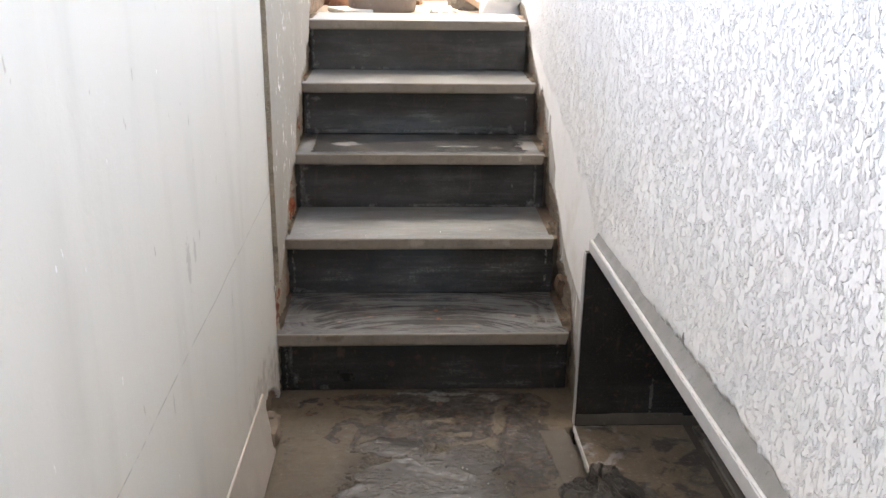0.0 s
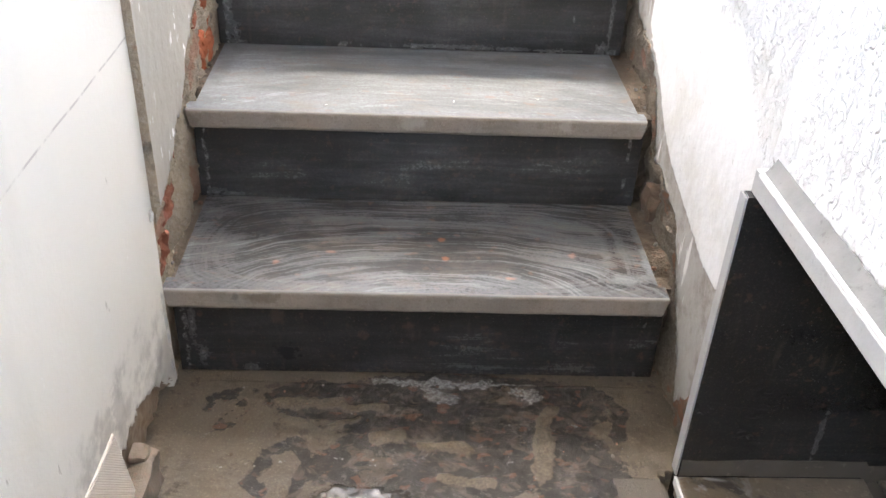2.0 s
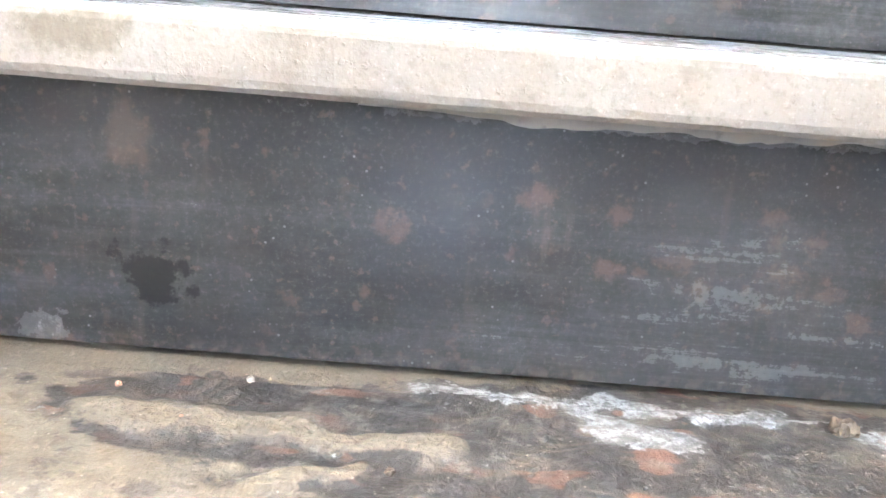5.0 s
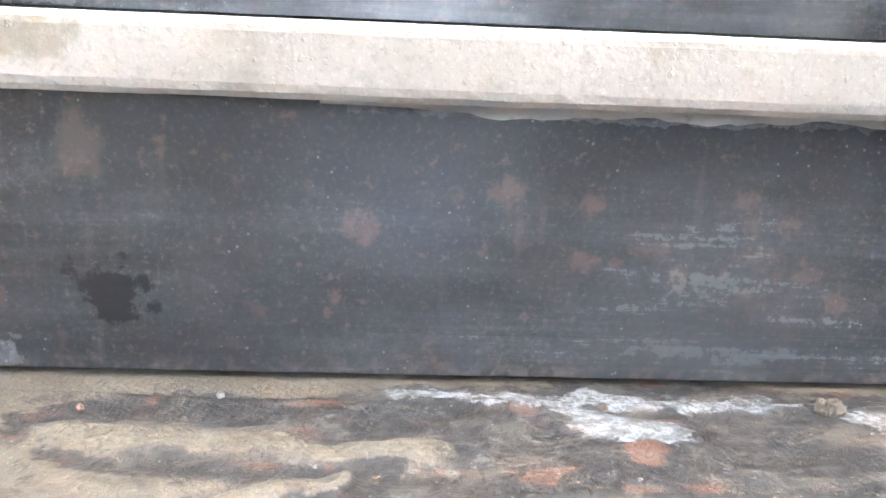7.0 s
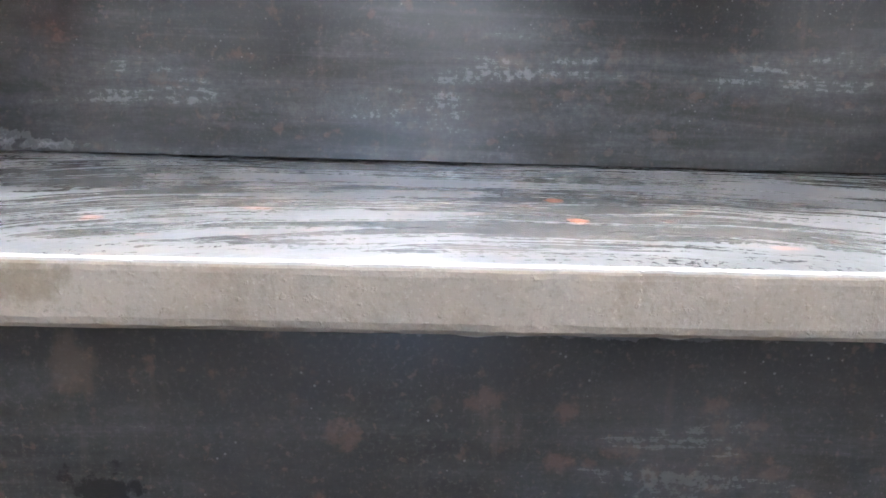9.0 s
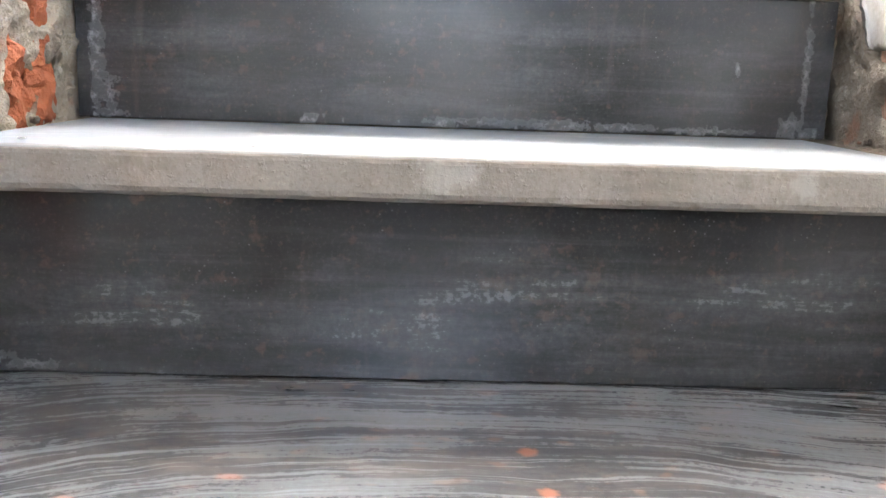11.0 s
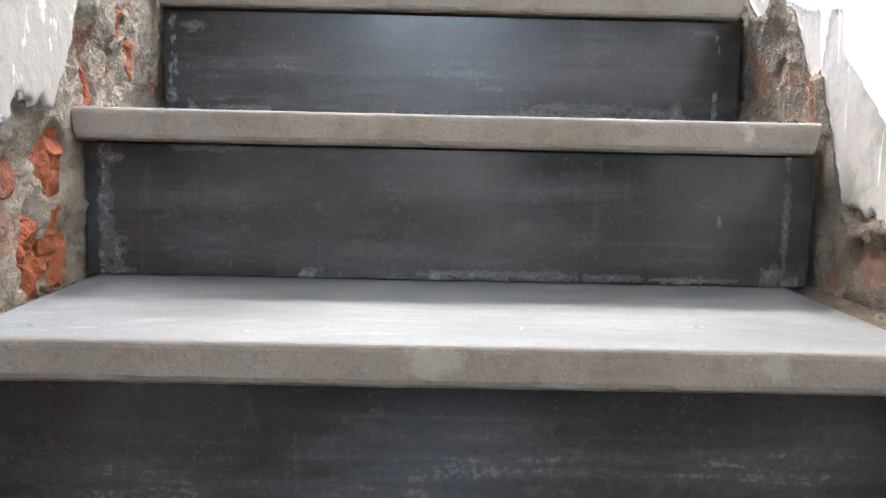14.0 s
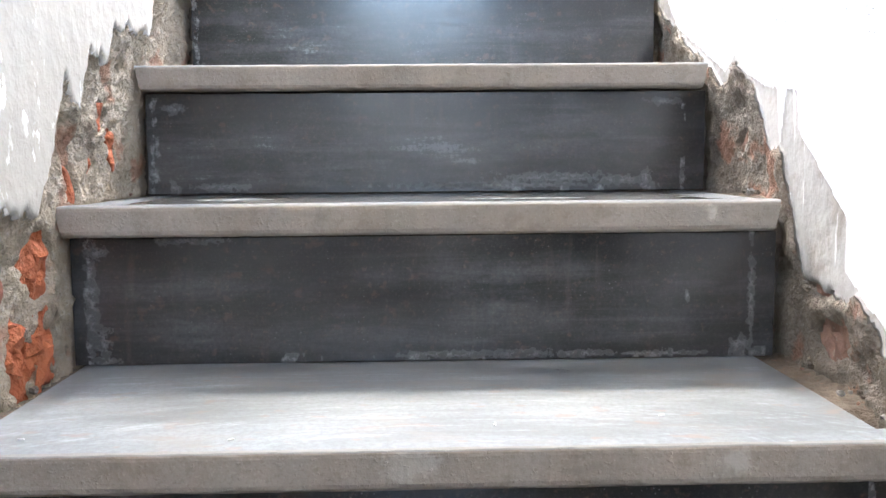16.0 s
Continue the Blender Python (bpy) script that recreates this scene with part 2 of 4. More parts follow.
    rust = k.mul(k.step(k.noise(38, 2, k.at(1, 1.7, 1, (seed * 3, 0, 0)), 0.4), 0.63, 0.73), k.step(k.noise(4, 2, k.at(shift=(0, seed, 0))), 0.36, 0.56))
    c = k.mix(k.mul(rust, 0.4), c, (0.22, 0.13, 0.09))
    dirt = k.mul(k.step(k.noise(11, 7, k.at(0.7, 1.6, 1, (seed, 3, 0)), 0.65), 0.53, 0.68), 0.5)
    c = k.mix(dirt, c, (0.17, 0.15, 0.13))
    k.put(k.b.inputs["Sheen Weight"], k.mul(film, 0.30))
    k.b.inputs["Sheen Roughness"].default_value = 0.35
    k.b.inputs["Sheen Tint"].default_value = (0.90, 0.96, 1.0, 1)
    gloss = k.add(0.18, k.mul(film, 0.50)) if crystals else k.add(0.20, k.mul(film, 0.66))
    return k.done(c, gloss, k.bump(k.add(k.mul(wipe, 0.3), k.mul(k.noise(240, 3), 0.5)), 0.00015 if crystals else 0.0003, 0.4), 0.17 if crystals else 0.20)


def nosing_material(name, seed, stains=()):
    k = Mat(name)
    moved = k.at(shift=(seed * 2.7, 0, seed))
    c = k.mix(k.noise(14, 5, moved), (0.165, 0.138, 0.109), (0.285, 0.250, 0.208))
    c = k.mix(k.mul(k.step(k.noise(310, 3, moved, 0.65), 0.54, 0.74), 0.32), c, (0.38, 0.34, 0.28))
    c = k.mix(k.mul(k.step(k.noise(210, 4, moved, 0.7), 0.48, 0.36), 0.28), c, (0.12, 0.098, 0.075))
    c = k.mix(k.mul(k.step(k.noise(30, 6, moved, 0.65), 0.52, 0.68), 0.5), c, (0.15, 0.12, 0.09))
    c = k.mix(k.mul(k.step(k.noise(1, 4, k.at(11, 11, 60, (seed, 0, 0))), 0.58, 0.72), 0.4), c, (0.16, 0.14, 0.115))
    for ca, cb, ra, rb, col in stains:
        c = k.mix(k.mul(k.blob(ca, cb, ra, rb, k.x, k.z, 0.9, 55, 0.5), 0.62), c, col)
    top = k.step(k.attr("top"), 0.4, 0.6)
    film = k.mix(k.noise(1, 5, k.at(9, 60, 1, (seed, 0, 0))), (0.22, 0.213, 0.20), (0.30, 0.29, 0.27))
    c = k.mix(top, c, film)
    h = k.add(k.noise(260, 4, moved), k.mul(k.step(k.noise(170, 3, moved), 0.6, 0.72), 0.6))
    return k.done(c, 0.85, k.bump(h, 0.0009, 0.6), 0.15)


def wall_material(name, side):
    """Paint over cement over rough mortar, by the wall's layer (2 paint, 1 cement, 0 mortar)."""
    k = Mat(name)
    layer = k.add(k.attr("layer"), k.mul(k.sub(k.noise(90, 4), 0.5), 0.5))
    fine, coarse = k.noise(150, 5, None, 0.65), k.noise(22, 6, None, 0.6)
    mortar = k.mix(coarse, (0.145, 0.116, 0.086), (0.31, 0.26, 0.20)) if side == "right" else k.mix(coarse, (0.27, 0.215, 0.15), (0.50, 0.415, 0.305))
    mortar = k.mix(k.mul(k.step(fine, 0.50, 0.68), 0.6), mortar, (0.34, 0.30, 0.245) if side == "right" else (0.46, 0.41, 0.34))
    mortar = k.mix(k.mul(k.step(k.noise(11, 6, None, 0.62), 0.50 if side == "right" else 0.58, 0.68), 0.70), mortar, (0.085, 0.072, 0.058))
    red = k.mul(k.step(k.noise(13, 4, k.at(shift=(2, 5, 1))), 0.56, 0.64), 0.55)
    mortar = k.mix(red, mortar, (0.33, 0.13, 0.07))
    cement = k.mix(k.noise(12, 6), (0.28, 0.265, 0.24), (0.43, 0.41, 0.38))
    cement = k.mix(k.mul(k.step(k.noise(19, 7, None, 0.68), 0.46, 0.64), 0.6), cement, (0.20, 0.17, 0.135))
    drip = k.mul(k.step(k.noise(1, 4, k.at(45, 45, 7)), 0.62, 0.68), 0.8)
    cement = k.mix(drip, cement, (0.72, 0.71, 0.68))
    if side == "right":
        paint = k.mix(k.noise(5, 5), (0.68, 0.675, 0.66), (0.78, 0.78, 0.775))
        paint = k.mix(k.mul(k.step(k.noise(9, 7, None, 0.65), 0.48, 0.70), 0.55), paint, (0.60, 0.58, 0.53))
        paint = k.mix(k.mul(k.step(k.noise(70, 3), 0.68, 0.74), 0.5), paint, (0.42, 0.40, 0.36))
    else:
        paint = k.mix(k.noise(6, 6), (0.31, 0.285, 0.238), (0.41, 0.38, 0.322))
        fleck = k.mul(k.step(k.noise(1, 4, k.at(48, 48, 30)), 0.63, 0.66), k.step(k.noise(6, 3), 0.40, 0.60))
        paint = k.mix(fleck, paint, (0.86, 0.85, 0.82))
        paint = k.mix(k.mul(k.step(k.noise(60, 3), 0.70, 0.76), 0.6), paint, (0.20, 0.17, 0.14))
    c = k.mix(k.step(layer, 0.42, 0.58), mortar, cement)
    c = k.mix(k.step(layer, 1.42, 1.55), c, paint)
    h = k.mul(k.add(coarse, fine), k.step(layer, 0.75, 0.4))
    h = k.add(h, k.mul(k.noise(45, 5), 0.20))
    n = k.bump(h, 0.014, 1.0)
    if side == "right":
        tex = k.step(k.attr("stucco"), 0.35, 0.65)
        n = k.bump(k.mul(stucco_height(k), tex), 0.0042, 1.0, n)
    return k.done(c, 0.8, n, 0.3)


def stucco_height(k):
    """Worm-like trowelled ridges, drawn out downwards, over a sandy ground."""
    h = None
    for scale, stretch, turn, shift, wide in ((74, 0.42, 20, (0, 0, 0), 0.034), (62, 0.46, -28, (3, 1, 2), 0.030), (95, 0.60, 50, (7, 4, 1), 0.040), (82, 0.5, -55, (2, 9, 4), 0.034)):
        a = k.noise(scale, 1.0, k.at(1, 1, stretch, shift, (turn, 0, 0)), 0.45, 0.4)
        gate = k.step(k.noise(56, 2, k.at(1, 1, 0.7, (shift[0] + 5, shift[1] + 2, 7))), 0.50, 0.57)
        line = k.mul(k.step(k.math("ABSOLUTE", k.sub(a, 0.5)), wide, 0.0), gate)
        h = line if h is None else k.high(h, line)
    pits = k.mul(k.step(k.noise(75, 3, k.at(1, 1, 0.6)), 0.56, 0.70), 0.25)
    return k.add(k.sub(h, pits), k.add(k.mul(k.noise(190, 4, None, 0.65), 0.30), k.mul(k.noise(14, 3), 0.2)))


def stucco_material():
    k = Mat("white_stucco")
    c = k.mix(k.noise(4, 5), (0.71, 0.705, 0.695), (0.79, 0.79, 0.785))
    hole = k.blob(-0.881, 0.577, 0.006, 0.012, k.y, k.z, 0.5, 80)
    c = k.mix(k.mul(hole, 0.85), c, (0.12, 0.11, 0.10))
    # dark rim: torn grey-beige patches, and the edge's shadow painted into the colour
    low = k.mul(k.step(k.attr("rim"), 0.25, 0.7), k.step(k.noise(30, 5), 0.40, 0.55))
    c = k.mix(k.mul(low, 0.85), c, (0.27, 0.25, 0.225))
    return k.done(c, 0.85, k.bump(stucco_height(k), 0.0037, 1.0), 0.15)


def near_wall_material():
    """Cream distemper with pencil line, scuffs and nicks."""
    k = Mat("cream_wall_paint")
    c = k.mix(k.noise(2.2, 6), (0.61, 0.58, 0.51), (0.69, 0.66, 0.585))
    c = k.mix(k.mul(k.step(k.noise(1, 5, k.at(2, 3, 1.0)), 0.56, 0.75), 0.35), c, (0.50, 0.48, 0.42))
    c = k.mix(k.mul(k.step(k.noise(1, 6, k.at(9, 9, 1.6)), 0.50, 0.76), 0.32), c, (0.47, 0.45, 0.385))
    line_z = k.add(0.579, k.mul(k.sub(k.noise(3, 2), 0.5), 0.012))
    off = k.math("ABSOLUTE", k.sub(k.z, line_z))
    line = k.mul(k.step(off, 0.0022, 0.0008), k.step(k.noise(28, 3), 0.36, 0.52))
    c = k.mix(k.mul(line, 0.55), c, (0.28, 0.25, 0.22))
    nick = k.step(k.noise(1, 3, k.at(30, 42, 17), 0.5), 0.71, 0.75)
    c = k.mix(k.mul(nick, 0.6), c, (0.36, 0.32, 0.26))
    scar = k.step(k.noise(1, 2, k.at(10, 60, 9, (0, 2, 0), (25, 0, 0))), 0.79, 0.82)
    c = k.mix(k.mul(scar, 0.4), c, (0.30, 0.28, 0.26))
    pale = k.step(k.noise(1, 3, k.at(60, 60, 26, (4, 0, 0))), 0.735, 0.76)
    c = k.mix(pale, c, (0.85, 0.84, 0.81))
    for cy, cz, ry, rz in ((-0.875, 0.71, 0.012, 0.035), (-0.83, 0.715, 0.008, 0.02), (-0.56, 0.52, 0.003, 0.016), (-1.03, 0.545, 0.003, 0.018), (-0.25, 0.16, 0.02, 0.05)):
        c = k.mix(k.mul(k.blob(cy, cz, ry, rz, k.y, k.z, 0.6, 90), 0.4), c, (0.30, 0.28, 0.25))
    smear = k.high(k.blob(-0.10, 0.12, 0.09, 0.06, k.y, k.z, 0.9, 16, 0.5), k.blob(-0.30, 0.17, 0.14, 0.05, k.y, k.z, 0.9, 16, 0.5))
    smear = k.mul(smear, k.step(k.noise(20, 6, None, 0.65), 0.40, 0.58))
    c = k.mix(k.mul(smear, 0.65), c, (0.36, 0.335, 0.29))
    layer = k.add(k.attr("layer"), k.mul(k.sub(k.noise(80, 4), 0.5), 0.5))
    earth = k.mix(k.noise(25, 6), (0.15, 0.108, 0.074), (0.34, 0.255, 0.182))
    c = k.mix(k.step(layer, 1.42, 1.55), earth, c)
    h = k.add(k.mul(k.noise(30, 4), 0.5), k.sub(k.mul(k.noise(160, 4), 0.25), k.mul(k.add(nick, scar), 0.5)))
    return k.done(c, 0.6, k.bump(h, 0.002, 0.6), 0.35)


def floor_material():
    """Mud over granite slabs: bare wiped stone, pale mud smears, cement splashes and a puddle, by the sheet's own layers."""
    k = Mat("wet_muddy_cement")
    frag = k.add(k.mul(k.sub(k.noise(80, 6, None, 0.7), 0.5), 0.9), k.mul(k.sub(k.noise(24, 4, k.at(1, 1.3, 1, (2, 8, 0)), 0.6, 0.6), 0.5), 0.9))
    edge = lambda name, lo=0.42, hi=0.58, torn=1.0: k.step(k.add(k.attr(name), k.mul(frag, torn)), lo, hi)
    bare, pale, white, wet, slab = edge("bare"), edge("pale", 0.36, 0.66, 1.5), edge("splash", 0.40, 0.58, 2.0), edge("puddle", 0.25, 0.80, 1.4), k.step(k.attr("slab"), 0.4, 0.6)
    grain = k.noise(260, 4, None, 0.7)
    mud = k.mix(k.noise(10, 6), (0.082, 0.067, 0.049), (0.155, 0.128, 0.092))
    mud = k.mix(k.mul(k.step(grain, 0.54, 0.70), 0.45), mud, (0.24, 0.20, 0.15))
    mud = k.mix(k.mul(k.step(grain, 0.46, 0.30), 0.45), mud, (0.075, 0.06, 0.045))
    clod = k.mul(k.step(k.noise(48, 7, None, 0.68), 0.54, 0.60), k.step(k.noise(6, 3, k.at(shift=(2, 2, 0))), 0.47, 0.58))
    mud = k.mix(k.mul(clod, 0.7), mud, (0.055, 0.046, 0.037))
    stone = k.mix(k.noise(18, 5), (0.020, 0.018, 0.016), (0.050, 0.043, 0.037))
    red = k.mul(k.step(k.noise(40, 2, k.at(1, 1.5, 1, (0, 2, 0)), 0.4), 0.58, 0.64), k.step(k.noise(9, 3, k.at(shift=(4, 4, 0))), 0.40, 0.55))
    stone = k.mix(k.mul(red, 0.55), stone, (0.17, 0.080, 0.048))
    grey = k.mul(k.step(k.noise(90, 5, None, 0.72), 0.52, 0.66), k.step(k.noise(14, 3, k.at(shift=(1, 7, 0))), 0.42, 0.60))
    stone = k.mix(k.mul(grey, 0.6), stone, (0.15, 0.14, 0.12))
    smear = k.mul(k.step(k.noise(1, 6, k.at(22, 34, 20, (2, 0, 0), (0, 0, 25)), 0.66, 0.9), 0.50, 0.62), 0.55)
    stone = k.mix(smear, stone, (0.125, 0.103, 0.078))
    c = k.mix(bare, mud, stone)
    c = k.mix(slab, c, k.mix(k.noise(17, 6, None, 0.65), (0.065, 0.057, 0.047), (0.145, 0.128, 0.103)))
    c = k.mix(k.mul(wet, 0.80), c, (0.045, 0.042, 0.038))
    c = k.mix(k.mul(pale, 0.82), c, k.mix(k.step(grain, 0.35, 0.65), (0.098, 0.080, 0.058), (0.160, 0.132, 0.095)))
    c = k.mix(k.mul(white, k.add(0.25, k.mul(k.step(k.noise(170, 5, None, 0.75), 0.42, 0.62), 0.60))), c, (0.33, 0.335, 0.33))
    grit = k.step(k.cells(150), 0.12, 0.05)
    c = k.mix(k.mul(grit, 0.35), c, (0.45, 0.41, 0.34))
    worm = k.math("ABSOLUTE", k.sub(k.noise(1, 3, k.at(70, 95, 70), 0.5, 0.8), 0.5))
    open_water = k.mul(wet, k.step(k.noise(7, 3, k.at(1, 1.6, 1, (1.3, 0.4, 0))), 0.50, 0.62))
    ridged = k.mul(k.step(k.attr("puddle"), 0.15, 0.5), k.sub(1.0, k.mul(open_water, 0.93)))
    h = k.add(k.mul(k.mul(k.step(worm, 0.12, 0.0), ridged), 0.18), k.mul(k.add(grain, k.mul(k.noise(48, 7, None, 0.68), 1.3)), k.mul(k.sub(1.0, k.mul(wet, 0.97)), 0.55)))
    damp = k.mul(k.attr("damp"), k.step(k.noise(30, 4), 0.35, 0.6))
    rough = k.sub(k.sub(0.74, k.mul(wet, 0.58)), k.mul(k.mul(damp, k.sub(1.0, wet)), 0.34))
    rough = k.add(rough, k.mul(k.high(pale, white), 0.12))
    done = k.done(c, rough, k.bump(h, 0.0042, 0.8))
    k.put(k.b.inputs["Specular IOR Level"], k.sub(0.42, k.mul(wet, 0.23)))
    return done


def rough_material(name, dark, light, spot, scale=25.0, rough=0.85, relief=0.004, spec=0.3, spot_at=0.60):
    k = Mat(name)
    c = k.mix(k.noise(scale, 6), dark, light)
    c = k.mix(k.mul(k.step(k.noise(scale * 3.3, 4), spot_at, spot_at + 0.12), 0.6), c, spot)
    return k.done(c, rough, k.bump(k.add(k.noise(scale * 1.5, 5), k.mul(k.noise(scale * 7, 4), 0.4)), relief, 0.7), spec)


def tile_back_material():
    k = Mat("ribbed_tile_back")
    v = k.at(1, 1, 1, (0, 0, 0), (48, 0, 0))
    w = k.t.nodes.new("ShaderNodeTexWave")
    w.bands_direction = "Z"
    k.link(v, w.inputs[0])
    w.inputs["Scale"].default_value, w.inputs["Distortion"].default_value = 105, 0.3
    c = k.mix(k.noise(18, 5), (0.42, 0.37, 0.31), (0.56, 0.51, 0.44))
    c = k.mix(k.mul(w.outputs["Fac"], 0.16), c, (0.30, 0.26, 0.21))
    return k.done(c, 0.75, k.bump(w.outputs["Fac"], 0.0008, 0.8), 0.35)


riser_mats = [
    riser_material("black_granite_riser_a", 1.0, 0.0, 0.30, ((-0.090, 0.141, 0.010, 0.003), (0.05, 0.139, 0.10, 0.002), (-0.367, 0.10, 0.004, 0.03), (-0.355, 0.035, 0.006, 0.014), (-0.275, 0.010, 0.010, 0.006)),
                   ((-0.094, 0.080, 0.006, 0.006), (-0.021, 0.102, 0.007, 0.005), (0.113, 0.069, 0.008, 0.004), (0.056, 0.074, 0.010, 0.005), (0.124, 0.088, 0.005, 0.004),
                    (-0.107, 0.043, 0.003, 0.003), (0.023, 0.095, 0.004, 0.006), (0.135, 0.06, 0.009, 0.004), (0.10, 0.10, 0.006, 0.004), (0.02, 0.065, 0.006, 0.004), (0.07, 0.06, 0.004, 0.005))),
    riser_material("black_granite_riser_b", 2.0, 0.18, 0.56, ((-0.37, 0.19, 0.012, 0.006), (-0.34, 0.187, 0.02, 0.003)),
                   ((-0.25, 0.239, 0.006, 0.004), (-0.064, 0.223, 0.007, 0.004), (0.094, 0.266, 0.004, 0.011), (0.133, 0.206, 0.009, 0.004), (-0.166, 0.293, 0.004, 0.006), (0.016, 0.260, 0.010, 0.006),
                    (-0.19, 0.258, 0.010, 0.003), (0.06, 0.236, 0.006, 0.003))),
    riser_material("black_granite_riser_c", 3.0, 0.36, 0.36, ((0.02, 0.367, 0.045, 0.003), (0.10, 0.366, 0.03, 0.004), (0.17, 0.366, 0.03, 0.003), (0.26, 0.365, 0.06, 0.002), (0.350, 0.374, 0.010, 0.008), (0.363, 0.43, 0.003, 0.05),
                    (-0.268, 0.500, 0.030, 0.004), (-0.30, 0.503, 0.006, 0.006), (-0.378, 0.43, 0.005, 0.05), (-0.368, 0.385, 0.009, 0.015), (-0.366, 0.365, 0.012, 0.005), (-0.37, 0.487, 0.012, 0.006), (0.29, 0.43, 0.002, 0.005))),
    riser_material("black_granite_riser_d", 4.0, 0.541, 0.46, ((0.18, 0.560, 0.06, 0.005), (0.27, 0.556, 0.03, 0.005), (0.31, 0.558, 0.008, 0.008), (0.10, 0.549, 0.10, 0.003), (-0.355, 0.55, 0.005, 0.007),
                    (-0.35, 0.66, 0.012, 0.006), (0.335, 0.665, 0.018, 0.004), (-0.29, 0.549, 0.03, 0.004), (0.362, 0.556, 0.004, 0.008))),
    riser_material("black_granite_riser_e", 5.0, 0.717, 0.50, ((-0.37, 0.735, 0.008, 0.008),)),
]
tread_mats = [
    tread_material("granite_tread_swirled_dust", 1.0, 0.0, 0.42, 1.0, 0.0, ((0.33, 0.055, 0.035, 0.016), (0.374, 0.13, 0.010, 0.09), (0.308, 0.118, 0.010, 0.006)),
                   ((0.032, 0.162, 0.005, 0.007), (0.037, 0.104, 0.005, 0.006), (0.249, 0.122, 0.006, 0.006), (-0.238, 0.084, 0.005, 0.006), (-0.152, 0.117, 0.008, 0.004), (0.14, 0.05, 0.009, 0.004)),
                   ((0.285, 0.118, 0.030, 0.012), (-0.27, 0.19, 0.07, 0.03), (0.0, 0.235, 0.16, 0.008))),
    tread_material("granite_tread_thick_dust", 2.0, 0.267, 0.70, 0.5, 0.36, bare=((0.25, 0.535, 0.12, 0.022), (-0.37, 0.48, 0.018, 0.06), (-0.12, 0.555, 0.20, 0.012), (0.10, 0.53, 0.05, 0.015), (0.36, 0.45, 0.02, 0.08))),
    tread_material("granite_tread_wet", 3.0, 0.555, 0.08, 0.2, 0.1, ((-0.24, 0.70, 0.04, 0.02), (0.355, 0.66, 0.025, 0.06), (-0.37, 0.66, 0.02, 0.07), (0.12, 0.665, 0.06, 0.008))),
    tread_material("granite_tread_grey_dust", 4.0, 0.832, 0.55, 0.6, 0.15),
    tread_material("granite_tread_pale_dust", 5.0, 1.098, 1.1, 0.3, 0.4),
]
nosing_mats = [
    nosing_material("sawn_granite_edge_a", 1.0, ((-0.248, 0.168, 0.022, 0.010, (0.12, 0.095, 0.06)), (-0.29, 0.168, 0.004, 0.006, (0.10, 0.09, 0.08)))),
    nosing_material("sawn_granite_edge_b", 2.0, ((-0.024, 0.347, 0.022, 0.013, (0.34, 0.31, 0.265)), (0.239, 0.344, 0.016, 0.010, (0.35, 0.32, 0.275)))),
    nosing_material("sawn_granite_edge_c", 3.0, ((0.31, 0.528, 0.008, 0.007, (0.46, 0.41, 0.33)),)),
    nosing_material("sawn_granite_edge_d", 4.0, ()),
    nosing_material("sawn_granite_edge_e", 5.0, ()),
]
M_WALL_R, M_WALL_L = wall_material("right_wall_layers", "right"), wall_material("left_wall_layers", "left")
M_STUCCO, M_NEAR, M_FLOOR = stucco_material(), near_wall_material(), floor_material()
M_CORE = rough_material("sandy_mortar_fill", (0.045, 0.036, 0.027), (0.20, 0.158, 0.115), (0.25, 0.13, 0.085), 40, 0.9, 0.014)
M_BRICK = rough_material("broken_red_brick", (0.20, 0.058, 0.026), (0.42, 0.125, 0.050), (0.30, 0.16, 0.09), 45, 0.9, 0.014)
M_REDBRICK = rough_material("earthy_red_brick", (0.15, 0.055, 0.032), (0.30, 0.115, 0.065), (0.30, 0.24, 0.18), 45, 0.9, 0.009)
M_DULLBRICK = rough_material("dusty_red_brick", (0.20, 0.105, 0.072), (0.31, 0.19, 0.14), (0.42, 0.36, 0.29), 40)
M_EARTHBRICK = rough_material("earth_caked_brick", (0.075, 0.052, 0.037), (0.19, 0.13, 0.092), (0.24, 0.11, 0.065), 40, 0.9, 0.010)
M_FILLET = rough_material("grey_cement_fillet", (0.15, 0.15, 0.145), (0.28, 0.275, 0.265), (0.12, 0.115, 0.11), 26, 0.8, 0.002)
M_SAWN = rough_material("sawn_slab_edge", (0.34, 0.34, 0.33), (0.48, 0.48, 0.47), (0.30, 0.30, 0.29), 30, 0.6, 0.001)
M_CHALK = rough_material("chalky_white_edge", (0.52, 0.52, 0.51), (0.70, 0.70, 0.69), (0.40, 0.39, 0.37), 60, 0.7, 0.0015)
M_PANEL = riser_material("black_granite_panel", 8.0, 0.031, 0.16, ((0.56, 0.10, 0.003, 0.045),))
k = Mat("dusty_granite_slab")
c = k.mix(k.noise(14, 7, None, 0.65), (0.09, 0.074, 0.056), (0.27, 0.22, 0.16))
c = k.mix(k.mul(k.step(k.noise(12, 6, k.at(shift=(1, 6, 0)), 0.6, 0.6), 0.48, 0.58), 0.8), c, (0.04, 0.037, 0.035))
c = k.mix(k.mul(k.step(k.noise(90, 4, None, 0.7), 0.55, 0.68), 0.4), c, (0.34, 0.29, 0.22))
c = k.mix(k.mul(k.mul(k.step(k.x, 0.52, 0.42), k.step(k.noise(17, 6, k.at(1, 0.8, 1), 0.6, 1.2), 0.48, 0.60)), 0.8), c, (0.36, 0.365, 0.37))
M_NICHE = k.done(c, k.add(0.25, k.mul(k.noise(11, 4), 0.5)), k.bump(k.add(k.noise(160, 4), k.noise(40, 4)), 0.002, 0.6), 0.4)
